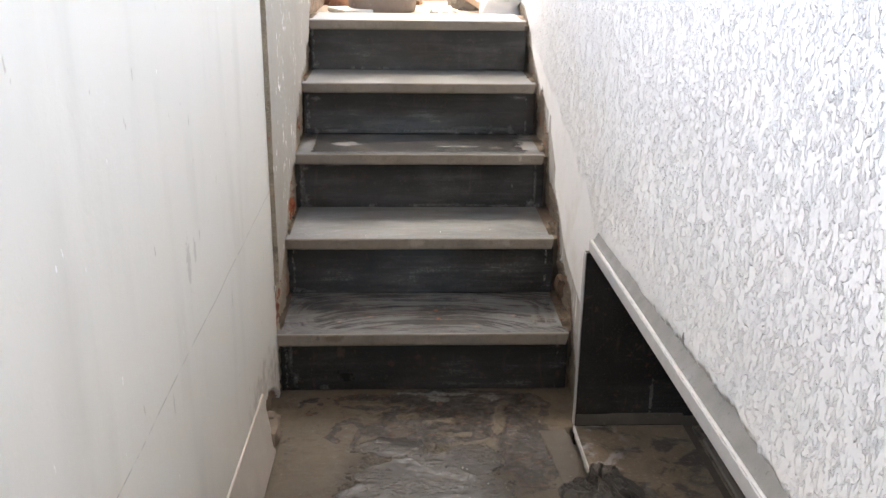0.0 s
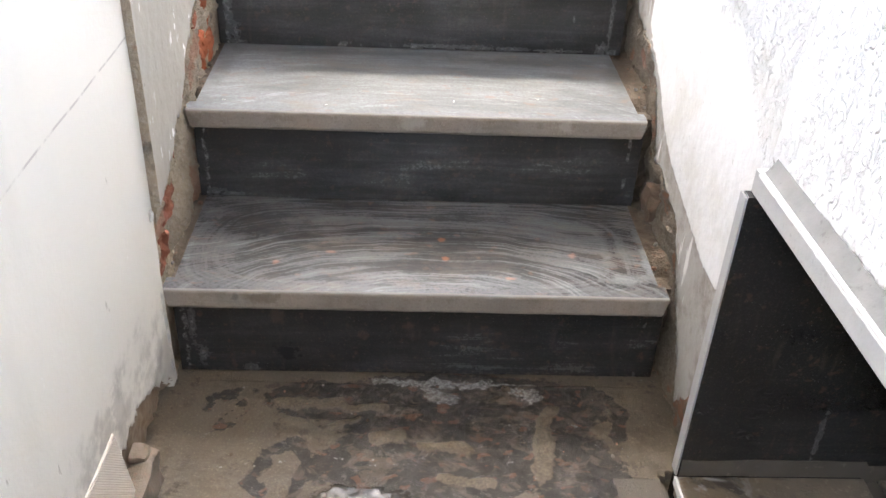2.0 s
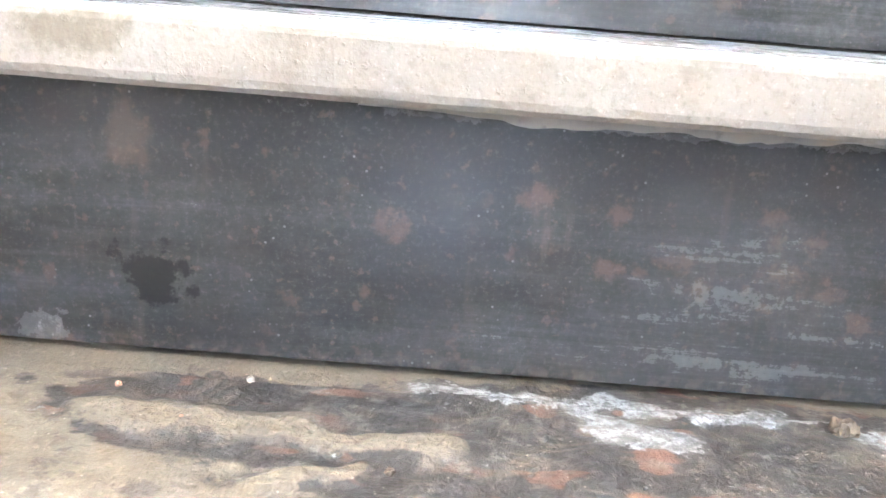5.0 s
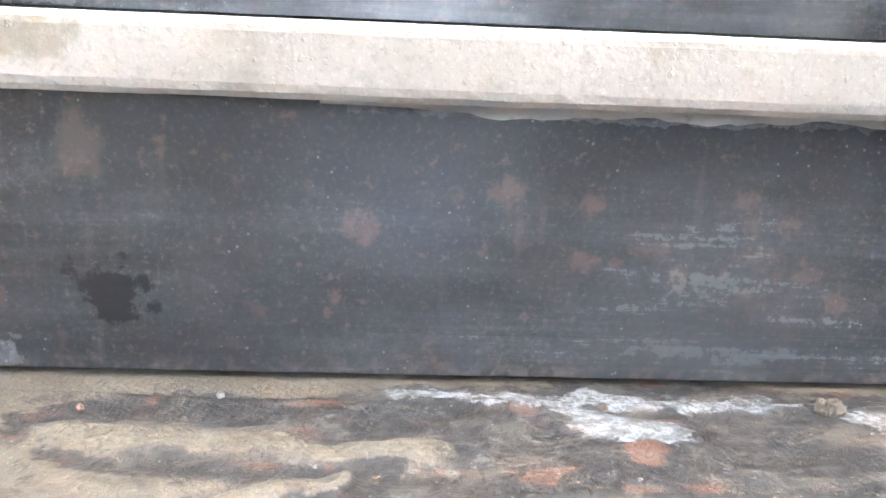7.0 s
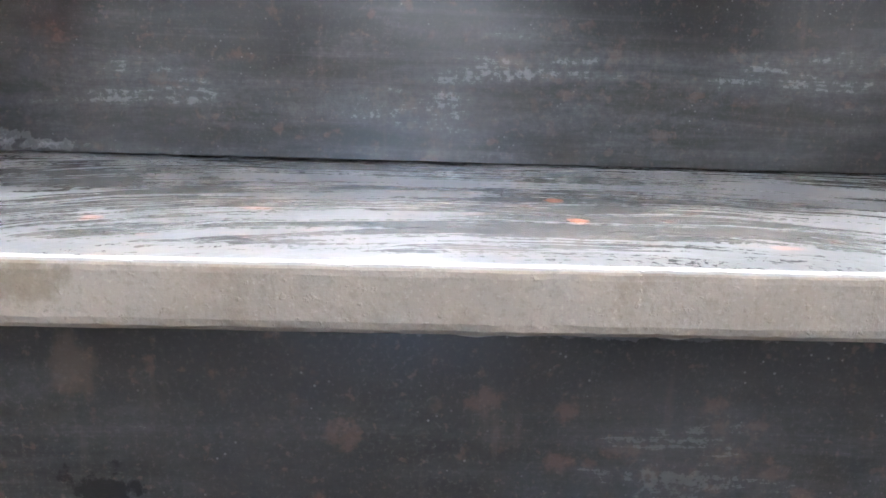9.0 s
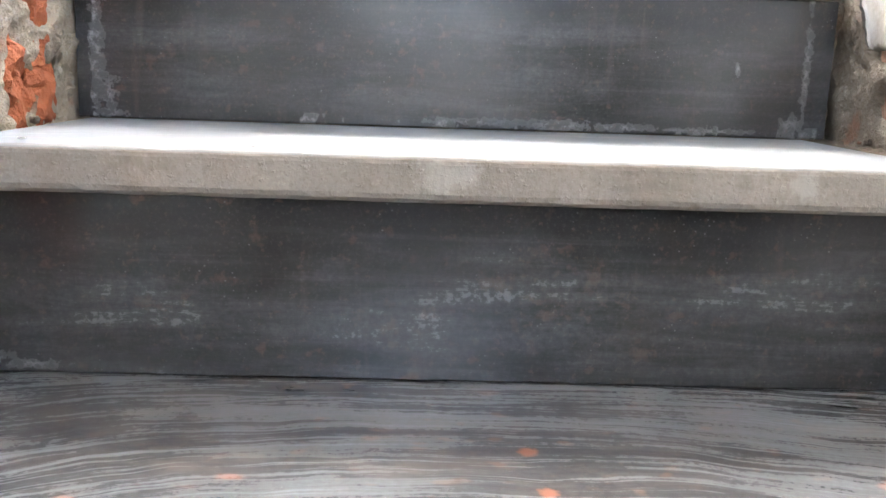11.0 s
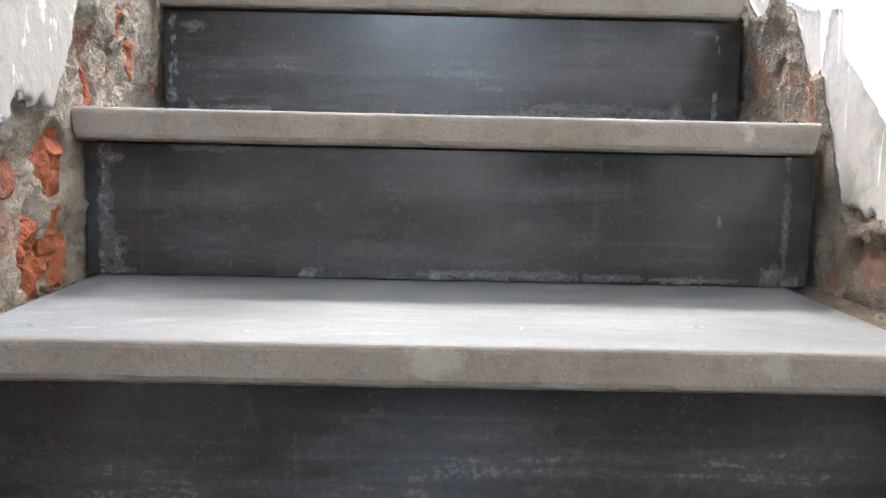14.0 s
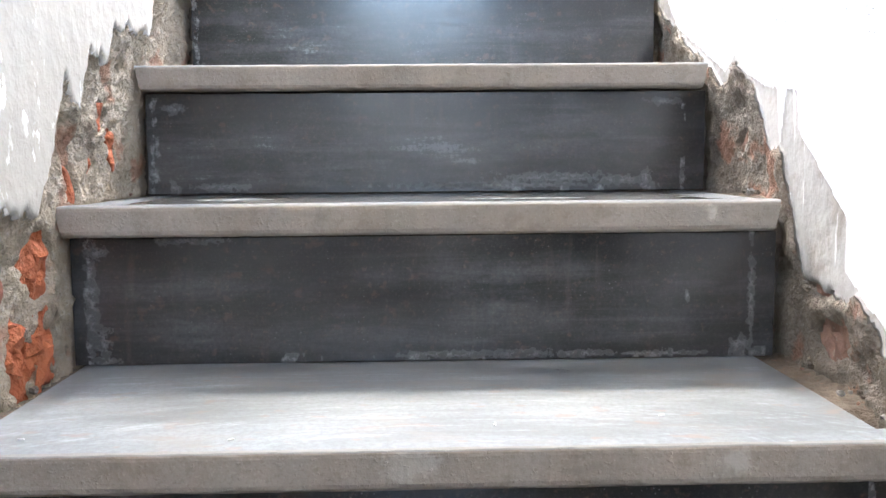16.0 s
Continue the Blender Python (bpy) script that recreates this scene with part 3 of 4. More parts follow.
M_LIP = rough_material("dull_cement_lip", (0.16, 0.15, 0.13), (0.28, 0.26, 0.23), (0.12, 0.11, 0.10), 30, 0.8, 0.002)
M_DUSTBAND = rough_material("dried_mud_band", (0.075, 0.065, 0.052), (0.14, 0.12, 0.095), (0.20, 0.17, 0.13), 20, 0.75, 0.001)
M_CLOTH = rough_material("dirty_grey_cloth", (0.060, 0.056, 0.051), (0.175, 0.163, 0.148), (0.26, 0.245, 0.225), 30, 0.95, 0.004)
M_TILE, M_TILE_EDGE = tile_back_material(), rough_material("tile_edge", (0.62, 0.56, 0.49), (0.72, 0.66, 0.58), (0.55, 0.35, 0.25), 20, 0.6, 0.0008)
M_CAKED = rough_material("cement_caked_brick", (0.13, 0.105, 0.08), (0.29, 0.24, 0.19), (0.33, 0.20, 0.14), 40)
M_SLIVER = rough_material("dirty_white_plaster", (0.40, 0.38, 0.34), (0.66, 0.64, 0.60), (0.25, 0.22, 0.18), 60, 0.8, 0.002)
M_STONE = rough_material("grey_cement_lump", (0.10, 0.095, 0.085), (0.30, 0.28, 0.25), (0.42, 0.40, 0.36), 40)
M_SOIL = rough_material("dusty_yard_soil", (0.16, 0.13, 0.105), (0.26, 0.22, 0.175), (0.20, 0.15, 0.12), 6, 0.95, 0.01)
M_POT = rough_material("caked_cement_bucket", (0.20, 0.155, 0.13), (0.36, 0.30, 0.265), (0.42, 0.38, 0.35), 14, 0.9, 0.004)
M_WOOD = rough_material("weathered_timber", (0.30, 0.22, 0.15), (0.46, 0.36, 0.27), (0.22, 0.15, 0.10), 20, 0.8, 0.002)
M_WHITE = rough_material("dusty_white_plastic", (0.66, 0.66, 0.65), (0.80, 0.80, 0.80), (0.5, 0.48, 0.45), 12, 0.7, 0.004)
M_PLAIN = rough_material("grey_plaster", (0.42, 0.41, 0.39), (0.54, 0.53, 0.50), (0.36, 0.35, 0.33), 5, 0.85, 0.002)
M_METAL = rough_material("dull_steel", (0.40, 0.40, 0.40), (0.55, 0.54, 0.52), (0.3, 0.22, 0.16), 15, 0.5, 0.0006)


# ---- building helpers ----
TABLE = np.random.RandomState(5).rand(128, 128)


def vnoise(u, v, octaves=4, seed=0):
    """Fractal value noise on arrays, 0 to 1."""
    u, v = np.asarray(u, float) + 17.3 * seed, np.asarray(v, float) + 9.1 * seed
    total, amp, norm = 0.0, 1.0, 0.0
    for _ in range(octaves):
        i, j = np.floor(u).astype(int), np.floor(v).astype(int)
        a, b = u - i, v - j
        a, b = a * a * (3 - 2 * a), b * b * (3 - 2 * b)
        g = lambda p, q: TABLE[p % 128, q % 128]
        total = total + amp * ((g(i, j) * (1 - a) + g(i + 1, j) * a) * (1 - b) + (g(i, j + 1) * (1 - a) + g(i + 1, j + 1) * a) * b)
        norm += amp
        u, v, amp = u * 2.03 + 5.1, v * 2.03 + 1.7, amp * 0.55
    return total / norm


def thing(name, x=0, y=0, z=0, **tags):
    ob = new(name)
    ob.location = (x, y, z)
    return tagged(ob, **tags)


def place(ob, parent):
    if parent is not None:
        ob.parent = parent
        at, up = Vector((0, 0, 0)), parent
        while up is not None:
            at, up = at + up.location, up.parent
        ob.location = ob.location - at
    return ob


def part(name, bm, material, parent=None, label="", smooth=False, **tags):
    """Links a bmesh, built in world metres, as one mesh object."""
    me = bpy.data.meshes.new(name)
    bmesh.ops.recalc_face_normals(bm, faces=bm.faces)
    bm.to_mesh(me)
    bm.free()
    me.materials.append(material)
    if smooth:
        me.shade_smooth()
    return place(tagged(new(name, me), label=label, **tags), parent)


def sheet(name, X, Y, Z, material, parent=None, label="", attrs=None, skirt=None, **tags):
    """A mesh from three 2D arrays of places; skirt: an offset by which its rim is carried back to give it depth."""
    r, c = X.shape
    pts = np.stack([X, Y, Z], -1).reshape(-1, 3)
    i = np.arange(r * c).reshape(r, c)
    quads = np.stack([i[:-1, :-1], i[:-1, 1:], i[1:, 1:], i[1:, :-1]], -1).reshape(-1, 4)
    if skirt is not None:
        rim = np.concatenate([i[0, :], i[1:, -1], i[-1, -2::-1], i[-2:0:-1, 0]])
        near = np.arange(len(rim)) + r * c
        back = near + len(rim)
        pts = np.concatenate([pts, pts[rim], pts[rim] + np.array(skirt)])
        quads = np.concatenate([quads, np.stack([near, back, np.roll(back, -1), np.roll(near, -1)], -1)])
    me = bpy.data.meshes.new(name)
    me.from_pydata(pts.tolist(), [], quads.tolist())
    for key, vals in (attrs or {}).items():
        a = me.attributes.new(key, "FLOAT", "POINT")
        full = np.concatenate([np.ravel(vals), np.zeros(2 * len(rim)) if skirt is not None else []])
        a.data.foreach_set("value", full.astype(np.float32))
    me.materials.append(material)
    me.shade_smooth()
    me.update()
    return place(tagged(new(name, me), label=label, **tags), parent)


def block(x0, x1, y0, y1, z0, z1, bevel=0.0, bm=None):
    bm = bm or bmesh.new()
    m = Matrix.Translation(((x0 + x1) / 2, (y0 + y1) / 2, (z0 + z1) / 2)) @ Matrix.Diagonal((x1 - x0, y1 - y0, z1 - z0, 1))
    bmesh.ops.create_cube(bm, size=1, matrix=m)
    if bevel:
        bmesh.ops.bevel(bm, geom=bm.edges[:], offset=bevel, segments=2, affect="EDGES", profile=0.5)
    return bm


def lump(rx, ry, rz, cuts, rough, seed, freq=20.0, rounded=0.35):
    """A broken block: a cube cut fine, rounded a little and roughened."""
    bm = bmesh.new()
    bmesh.ops.create_cube(bm, size=2)
    bmesh.ops.subdivide_edges(bm, edges=bm.edges[:], cuts=cuts, use_grid_fill=True)
    for v in bm.verts:
        p = v.co.copy()
        p = p.lerp(p.normalized() * 1.15, rounded)
        p = Vector((p.x * rx, p.y * ry, p.z * rz))
        q = p * freq + Vector((seed * 7.1, seed * 3.3, seed))
        v.co = p + rough * Vector((noise.noise(q), noise.noise(q + Vector((9, 0, 0))), noise.noise(q + Vector((0, 9, 0)))))
    return bm


def moved(bm, m):
    bm.transform(m)
    return bm


# ---- the flight of stairs ----
FRONT = (0.0, 0.267, 0.555, 0.829, 1.098)
TOP = (0.18, 0.359, 0.5395, 0.7165, 0.896)
LEFT = (-0.400, -0.403, -0.406, -0.397, -0.394)
RIGHT = (0.387, 0.380, 0.386, 0.389, 0.384)
TREAD_LABELS = (
    "dark granite tread with wiped arcs of dust", "granite tread under thick pale dust", "dark wet granite tread with whitened corners",
    "granite tread with grey dust film", "top granite tread under pale dust")
stairs = thing("staircase", 0, 0.5, 0, label="narrow flight of five black granite steps set in mortar", category="stairs")


def nosing(k):
    """The thick sawn front edge: a rounded profile drawn along the step, its ends cut slightly under."""
    x0, x1, y, z, t = LEFT[k], RIGHT[k], FRONT[k], TOP[k], (0.036 if k == 0 else 0.0345)
    prof = [(0.034, 0.0, 1), (0.005, 0.0, 1), (0.0022, -0.001, 1), (0.0006, -0.0032, 0), (0.0, -0.006, 0), (0.0, -t + 0.007, 0),
            (0.0012, -t + 0.003, 0), (0.0045, -t, 0), (0.034, -t, 0)]
    xs = np.linspace(0, 1, 90)
    rs = np.random.RandomState(40 + k)
    X, Y, Z, A = [], [], [], []
    for py, pz, top in prof:
        cut = 0.010 * (-pz / t) * 0.7
        X.append(x0 + cut + (x1 - x0 - 2 * cut) * xs)
        wear = (vnoise(xs * 60, py * 500 + 3, 3, k) - 0.5) * 0.0016
        Y.append(y + py + wear * (py < 0.02))
        Z.append(z + pz + wear * (py < 0.02) * 0.6)
        A.append(np.full(90, float(top)))
    X, Y, Z, A = map(np.array, (X, Y, Z, A))
    bm = bmesh.new()
    lay = bm.verts.layers.float.new("top")
    rows = []
    for r in range(len(prof)):
        row = []
        for c in range(90):
            v = bm.verts.new((X[r, c], Y[r, c], Z[r, c]))
            v[lay] = A[r, c]
            row.append(v)
        rows.append(row)
    for r in range(len(prof)):
        s = (r + 1) % len(prof)
        for c in range(89):
            bm.faces.new((rows[r][c], rows[r][c + 1], rows[s][c + 1], rows[s][c])).material_index = int(r == 0)
    bm.faces.new([row[0] for row in rows])
    bm.faces.new([row[-1] for row in rows][::-1])
    return bm


for k in range(5):
    y0, z1, z0 = FRONT[k], TOP[k], (TOP[k - 1] if k else 0.0)
    back = FRONT[k + 1] + 0.034 if k < 4 else 1.385
    rough_x = 0.012
    tread = part("tread", block(LEFT[k] + rough_x, RIGHT[k] - 0.010, y0 + 0.034, back, z1 - 0.020, z1 - 0.0006, 0.001), tread_mats[k], stairs, TREAD_LABELS[k])
    edge_ob = part("nosing", nosing(k), nosing_mats[k], tread, "rough sawn grey granite front edge")
    edge_ob.data.materials.append(tread_mats[k])
    part("riser", block(LEFT[k] + 0.006, RIGHT[k] + 0.004, y0 + 0.024, y0 + 0.042, z0 + (0.0008 if k else 0.001), z1 - 0.0365, 0.0012), riser_mats[k], stairs,
         "polished black granite riser streaked with dust")
for k in range(5):
    part("mortar_core", block(-0.43, 0.43, FRONT[k] + 0.060, (FRONT[k + 1] + 0.060 if k < 4 else 1.385), -0.2, TOP[k] - 0.0215), M_CORE, stairs, "sandy mortar bed under the slab")
for k in range(5):
    for x0, x1, s in ((-0.455, LEFT[k] + 0.0115, 1), (RIGHT[k] - 0.0095, 0.455, 2)):
        ys = np.linspace(FRONT[k] + 0.066, (FRONT[k + 1] + 0.05 if k < 4 else 1.39), 70)
        xs = np.linspace(x0, x1, 30)
        X, Y = np.meshgrid(xs, ys)
        edge = (X - x0) / (x1 - x0) if s == 1 else (x1 - X) / (x1 - x0)
        Z = TOP[k] - 0.005 + 0.020 * (1 - edge) ** 2 + (vnoise(X * 70, Y * 70, 5, k + s) - 0.5) * 0.030 * (1.05 - edge)
        Z = Z - 0.09 * np.clip(1 - (Y - ys[0]) / 0.05, 0, 1) ** 2 * (0.6 + 0.8 * vnoise(X * 40, Y * 0, 3, k))
        sheet("mortar_fill", X, Y, Z, M_CORE, stairs, "crumbled sandy mortar beside the slab", skirt=(0, 0, -0.13))

# mortar squeezed out under the lowest edge
xs = np.linspace(-0.115, 0.375, 170)
Xs, T = np.meshgrid(xs, np.linspace(0, 1, 4))
drop = (0.0015 + 0.009 * vnoise(Xs * 34, Xs * 0 + 3, 4, 91) * np.clip((Xs + 0.115) / 0.10, 0.25, 1)) * T
sheet("mortar_smear", Xs, 0.0218 + 0.0012 * T, 0.1437 - drop, M_LIP, stairs, "grey mortar squeezed out under the slab", skirt=(0, 0.002, 0))

# ---- floor at the foot ----
floor = thing("floor", 0, -1, 0, label="wet muddy cement floor with footprints and a shallow puddle", category="floor", kind="structure")
ys = np.concatenate([np.linspace(-4.2, -1.3, 40)[:-1], np.arange(-1.3, -0.65, 0.005), np.arange(-0.65, 0.044, 0.0027), [0.044]])
xs = np.linspace(-0.44, 0.44, 320)
X, Y = np.meshgrid(xs, ys)
WX, WY = X + 0.030 * (vnoise(X * 22, Y * 22, 4, 81) - 0.5), Y + 0.030 * (vnoise(X * 22, Y * 22, 4, 82) - 0.5)


def stroke(pts, width):
    """1 on the line through pts, 0.5 at half its width, 0 beyond."""
    best = np.full(X.shape, 9.0)
    for (ax, ay), (bx, by) in zip(pts, pts[1:]):
        q = np.clip(((WX - ax) * (bx - ax) + (WY - ay) * (by - ay)) / ((bx - ax) ** 2 + (by - ay) ** 2), 0, 1)
        best = np.minimum(best, np.hypot(WX - ax - q * (bx - ax), WY - ay - q * (by - ay)))
    return np.clip(1 - best / width, 0, 1)


def oval(cx, cy, rx, ry, soft=0.5):
    return np.clip(0.5 + (1 - np.hypot((WX - cx) / rx, (WY - cy) / ry)) / soft, 0, 1)


def most(*fields):
    out = fields[0]
    for f in fields[1:]:
        out = np.maximum(out, f)
    return out


footprint = stroke(((-0.218, -0.050), (-0.186, -0.052), (-0.128, -0.044)), 0.018)
heel = stroke(((-0.122, -0.050), (-0.092, -0.058), (-0.053, -0.062)), 0.014)
pale = most(footprint, heel, stroke(((-0.060, -0.135), (-0.035, -0.13)), 0.026), stroke(((0.005, -0.143), (0.075, -0.150)), 0.016), stroke(((0.205, -0.055), (0.195, -0.10), (0.183, -0.20)), 0.018),
            stroke(((0.04, -0.205), (0.10, -0.211)), 0.016), stroke(((-0.215, -0.30), (-0.205, -0.23)), 0.018), stroke(((-0.14, -0.10), (-0.10, -0.085)), 0.010))
splash = most(stroke(((-0.068, 0.001), (-0.01, 0.003)), 0.024), stroke(((-0.01, 0.004), (0.06, 0.002), (0.122, 0.0)), 0.017), stroke(((0.012, -0.020), (0.046, -0.044)), 0.029),
              stroke(((0.150, -0.016), (0.185, -0.026)), 0.020), stroke(((0.122, 0.0), (0.19, -0.002)), 0.008))
ring = oval(-0.172, -0.040, 0.070, 0.040, 0.45)
bare = most(oval(0.06, -0.055, 0.25, 0.085), ring, stroke(((-0.33, -0.05), (-0.27, -0.04), (-0.30, -0.10)), 0.032) * (vnoise(X * 60, Y * 60, 3, 83) > 0.5), stroke(((0.28, -0.02), (0.33, -0.05), (0.31, -0.12)), 0.022),
            stroke(((-0.225, -0.16), (-0.185, -0.135), (-0.165, -0.18), (-0.195, -0.255), (-0.24, -0.215), (-0.225, -0.16)), 0.022), oval(0.245, -0.28, 0.075, 0.19, 0.9), oval(0.02, -0.18, 0.20, 0.07))
bare = bare * (1 - np.clip(pale * 1.3, 0, 1))
puddle = most(oval(-0.01, -0.50, 0.215, 0.235, 0.5), oval(0.10, -0.33, 0.09, 0.07), oval(-0.09, -0.27, 0.10, 0.05))
flat = np.clip((puddle - 0.3) * 3, 0, 1)
ridge = np.abs(vnoise(X * 26, Y * 26, 4, 3) - 0.5) * 2
Z = (vnoise(X * 14, Y * 14, 4, 1) - 0.5) * 0.010 - ridge * 0.006 * np.clip(1 - np.abs(Y + 0.2) / 0.22, 0.15, 1) + 0.001
Z = Z * (1 - flat) + flat * np.maximum(Z * 0.4, -0.0008)
Z = Z + 0.002 * (np.clip(pale * 2, 0, 1) + np.clip(splash * 2, 0, 1)) * (1 - flat) - 0.0015 * np.clip(bare * 2 - 0.6, 0, 1)
Z = Z * np.clip((0.02 - Y) / 0.03, 0.25, 1) - 0.003 * (Y > 0.0)
slab = (X > 0.285 - 0.10 * (Y + 0.215)) & (Y < -0.205)
Z = np.where(slab, 0.004 + (vnoise(X * 20, Y * 20, 3, 8) - 0.5) * 0.003, Z)
Z = np.where((X > 0.356) & (Y < -0.20), -0.012, Z)
Z = np.where((X > 0.366) & (Y < -0.19), -0.03, Z)
Z = Z + np.clip((-0.36 - X) / 0.08, 0, 1) * 0.02 * vnoise(X * 30, Y * 30, 3, 2)
damp = most(np.clip(1.25 - np.hypot((X - 0.0) / 0.30, (Y + 0.35) / 0.40), 0, 1), oval(0.06, -0.08, 0.30, 0.12), oval(0.235, -0.29, 0.055, 0.15))
sheet("mud_floor", X, Y, Z, M_FLOOR, floor, "wet brown mud wiped off dark stone",
      {"bare": bare, "pale": pale, "splash": splash, "puddle": puddle, "slab": slab.astype(float), "damp": damp})

# ---- left wall: the near painted stretch ----
wall_left = thing("wall_left", -0.45, -1, 0, label="cream painted plaster wall broken away along the steps", category="wall", kind="structure")


def graded(lo, fine, hi, step_fine, n_coarse):
    return np.concatenate([np.arange(lo, fine, step_fine), np.geomspace(fine - lo + 0.02, hi - lo + 0.02, n_coarse) + lo - 0.02])


WALL_TOP = 1.6
ys = np.concatenate([np.linspace(-4.2, -1.5, 30)[:-1], np.linspace(-1.5, 0.0, 420)])
zs = graded(-0.03, 0.22, WALL_TOP, 0.004, 60)
Y, Zg = np.meshgrid(ys, zs)
Y = Y + np.clip((Y + 0.05) / 0.05, 0, 1) * ((vnoise(Zg * 30, Zg * 0 + 2, 3, 6) - 0.5) * 0.008 + 0.02 * np.clip(Zg - 0.2, 0, 1))
ends = np.array([[-4.2, 0.10], [-0.45, 0.115], [-0.27, 0.11], [-0.17, 0.10], [-0.08, 0.066], [-0.035, 0.03], [0.0, -0.02]])
foot = np.interp(Y, ends[:, 0], ends[:, 1]) + (vnoise(Y * 55, Zg * 40, 5, 2) - 0.5) * 0.05
lay = np.clip((Zg - foot) / 0.006, -1, 1)
X = -0.397 + 0.004 * (vnoise(Y * 3, Zg * 3, 3, 3) - 0.5) - 0.014 * (lay < 0) * (0.5 + vnoise(Y * 50, Zg * 50, 4, 4))
sheet("painted_plaster", X, Y, Zg, M_NEAR, wall_left, "cream paint with pencil line, scuffs and nicks", {"layer": 1.5 + 0.5 * lay}, skirt=(-0.05, 0, 0))

part("plaster_blob", moved(lump(0.003, 0.004, 0.008, 6, 0.003, 77, 120, 0.7), Matrix.Translation((-0.3955, -0.012, 0.318))), M_SLIVER, wall_left, "white plaster drip on the corner")

# ---- both walls beside the steps ----
SLOPE = 0.65


def beside(z0_rel, y_from, y_fine, y_to, top, coarse_n=16):
    """A grid whose rows start along the line of the steps and end level."""
    ys = np.concatenate([np.arange(y_from, y_fine, 0.004), np.linspace(y_fine, y_to, coarse_n)])
    s = np.concatenate([np.arange(0, 0.42, 0.004), 0.42 + np.geomspace(0.006, 1, 40)])
    Y, S = np.meshgrid(ys, s)
    base = np.minimum(np.maximum(0.18 + SLOPE * Y + z0_rel, -0.03), 0.897 + z0_rel)
    fine = np.clip(S, 0, 0.42)
    rest = np.clip(S - 0.42, 0, 1.0)
    return Y, base + fine + rest / rest.max() * (top - base - fine)


Y, Z = beside(-0.24, 0.003, 1.45, 2.5, WALL_TOP)
D = Z - (0.18 + SLOPE * Y)
brk = np.array([[0, .13], [.1, .127], [.178, .108], [.275, .12], [.376, .11], [.463, .064], [.51, .085], [.549, .14], [.585, .085],
                [.626, .139], [.68, .08], [.718, .108], [.80, .06], [.875, .01], [.9, .055], [.974, .02], [1.1, .06], [1.3, .03], [1.45, -.1], [2.5, -.8]])
edge = np.interp(Y, brk[:, 0], brk[:, 1]) + (vnoise(Y * 45, Z * 22, 4, 11) - 0.5) * 0.05
over = (D - edge) / 0.006
paint = np.clip(over, -1, 1)
rough = vnoise(Y * 28, Z * 20, 5, 12) - 0.5
grit = vnoise(Y * 110, Z * 110, 3, 13) - 0.5
depth = np.clip(-over * 0.006 / 0.05, 0, 1)
X = np.where(paint > 0, -0.384 + 0.003 * (vnoise(Y * 4, Z * 4, 3, 5) - 0.5), -0.388 - 0.015 * depth + 0.022 * rough + 0.013 * grit)
BRICKS = ((0.497, 0.484, 0.040, 0.036), (0.450, 0.390, 0.027, 0.040), (0.500, 0.394, 0.020, 0.038), (0.70, 0.642, 0.020, 0.020), (0.653, 0.594, 0.008, 0.020),
          (0.730, 0.596, 0.009, 0.026), (0.790, 0.600, 0.006, 0.015), (0.597, 0.560, 0.011, 0.022), (0.10, 0.275, 0.032, 0.026), (0.175, 0.335, 0.026, 0.022),
          (0.265, 0.40, 0.022, 0.026), (0.045, 0.225, 0.026, 0.024), (0.93, 0.752, 0.010, 0.018), (0.405, 0.47, 0.014, 0.014))
pocket = np.zeros_like(X)
for by, bz, ry, rz in BRICKS:
    q = np.hypot((Y - by) / (ry * 1.02), (Z - bz) / (rz * 1.02)) + (vnoise(Y * 70, Z * 60, 3, 21) - 0.5) * 0.7
    pocket = np.maximum(pocket, np.clip((1.0 - q) / 0.18, 0, 1))
X = X - 0.030 * pocket * (paint < 0)
sheet("broken_plaster", X, Y, Z, M_WALL_L, wall_left, "flaking cream plaster torn back to sandy mortar", {"layer": np.where(paint > 0, 1.5 + 0.5 * paint, -0.2 + 0.35 * (vnoise(Y * 20, Z * 20, 3, 14) > 0.62))}, skirt=(-0.06, 0, 0))
for n, (by, bz, ry, rz) in enumerate(BRICKS):
    bm = lump(0.016, ry * 1.25, rz * 1.25, 11, 0.010, n + 1, 55)
    part("brick", moved(bm, Matrix.Translation((-0.4235 + 0.003 * (n % 3), by, bz))), M_BRICK if n < 8 else M_REDBRICK, wall_left, "red brick laid bare in the mortar")

wall_right = thing("wall_right", 0.45, 0, 0, label="white stuccoed wall with smooth patch and broken foot", category="wall", kind="structure")
Y, Z = beside(-0.34, -0.2, 1.45, 2.6, WALL_TOP)
D = Z - (0.18 + SLOPE * Y)
pe = np.array([[-.2, .22], [-.144, .20], [-.058, .14], [.06, .088], [.173, .037], [.25, .02], [.311, .026], [.356, .02], [.40, .012], [.436, .010], [.438, .062],
               [.559, .073], [.561, .112], [.594, .096], [.609, .022], [.620, .080], [.66, .062], [.718, .043], [.766, .040], [.80, .0], [.86, -.015], [1.03, -.06], [1.1, -.044], [1.3, -.09], [2.6, -.9]])
re = np.array([[-.2, -.06], [-.125, -.01], [-.072, -.10], [-.03, -.05], [.03, -.01], [.086, .027], [.191, -.005], [.254, -.046], [.31, -.0], [.36, .0], [.398, .017], [.425, -.022],
               [.471, -.038], [.53, -.070], [.562, -.031], [.596, .020], [.637, .004], [.687, .042], [.757, .038], [.80, -.02], [.86, -.03], [1.03, -.07], [1.3, -.1], [2.6, -.9]])
wob = (vnoise(Y * 50, Z * 30, 4, 31) - 0.5)
p_over = (D - np.interp(Y, pe[:, 0], pe[:, 1]) - wob * 0.004) / 0.004
r_over = (D - np.interp(Y, re[:, 0], re[:, 1]) - wob * 0.03) / 0.006
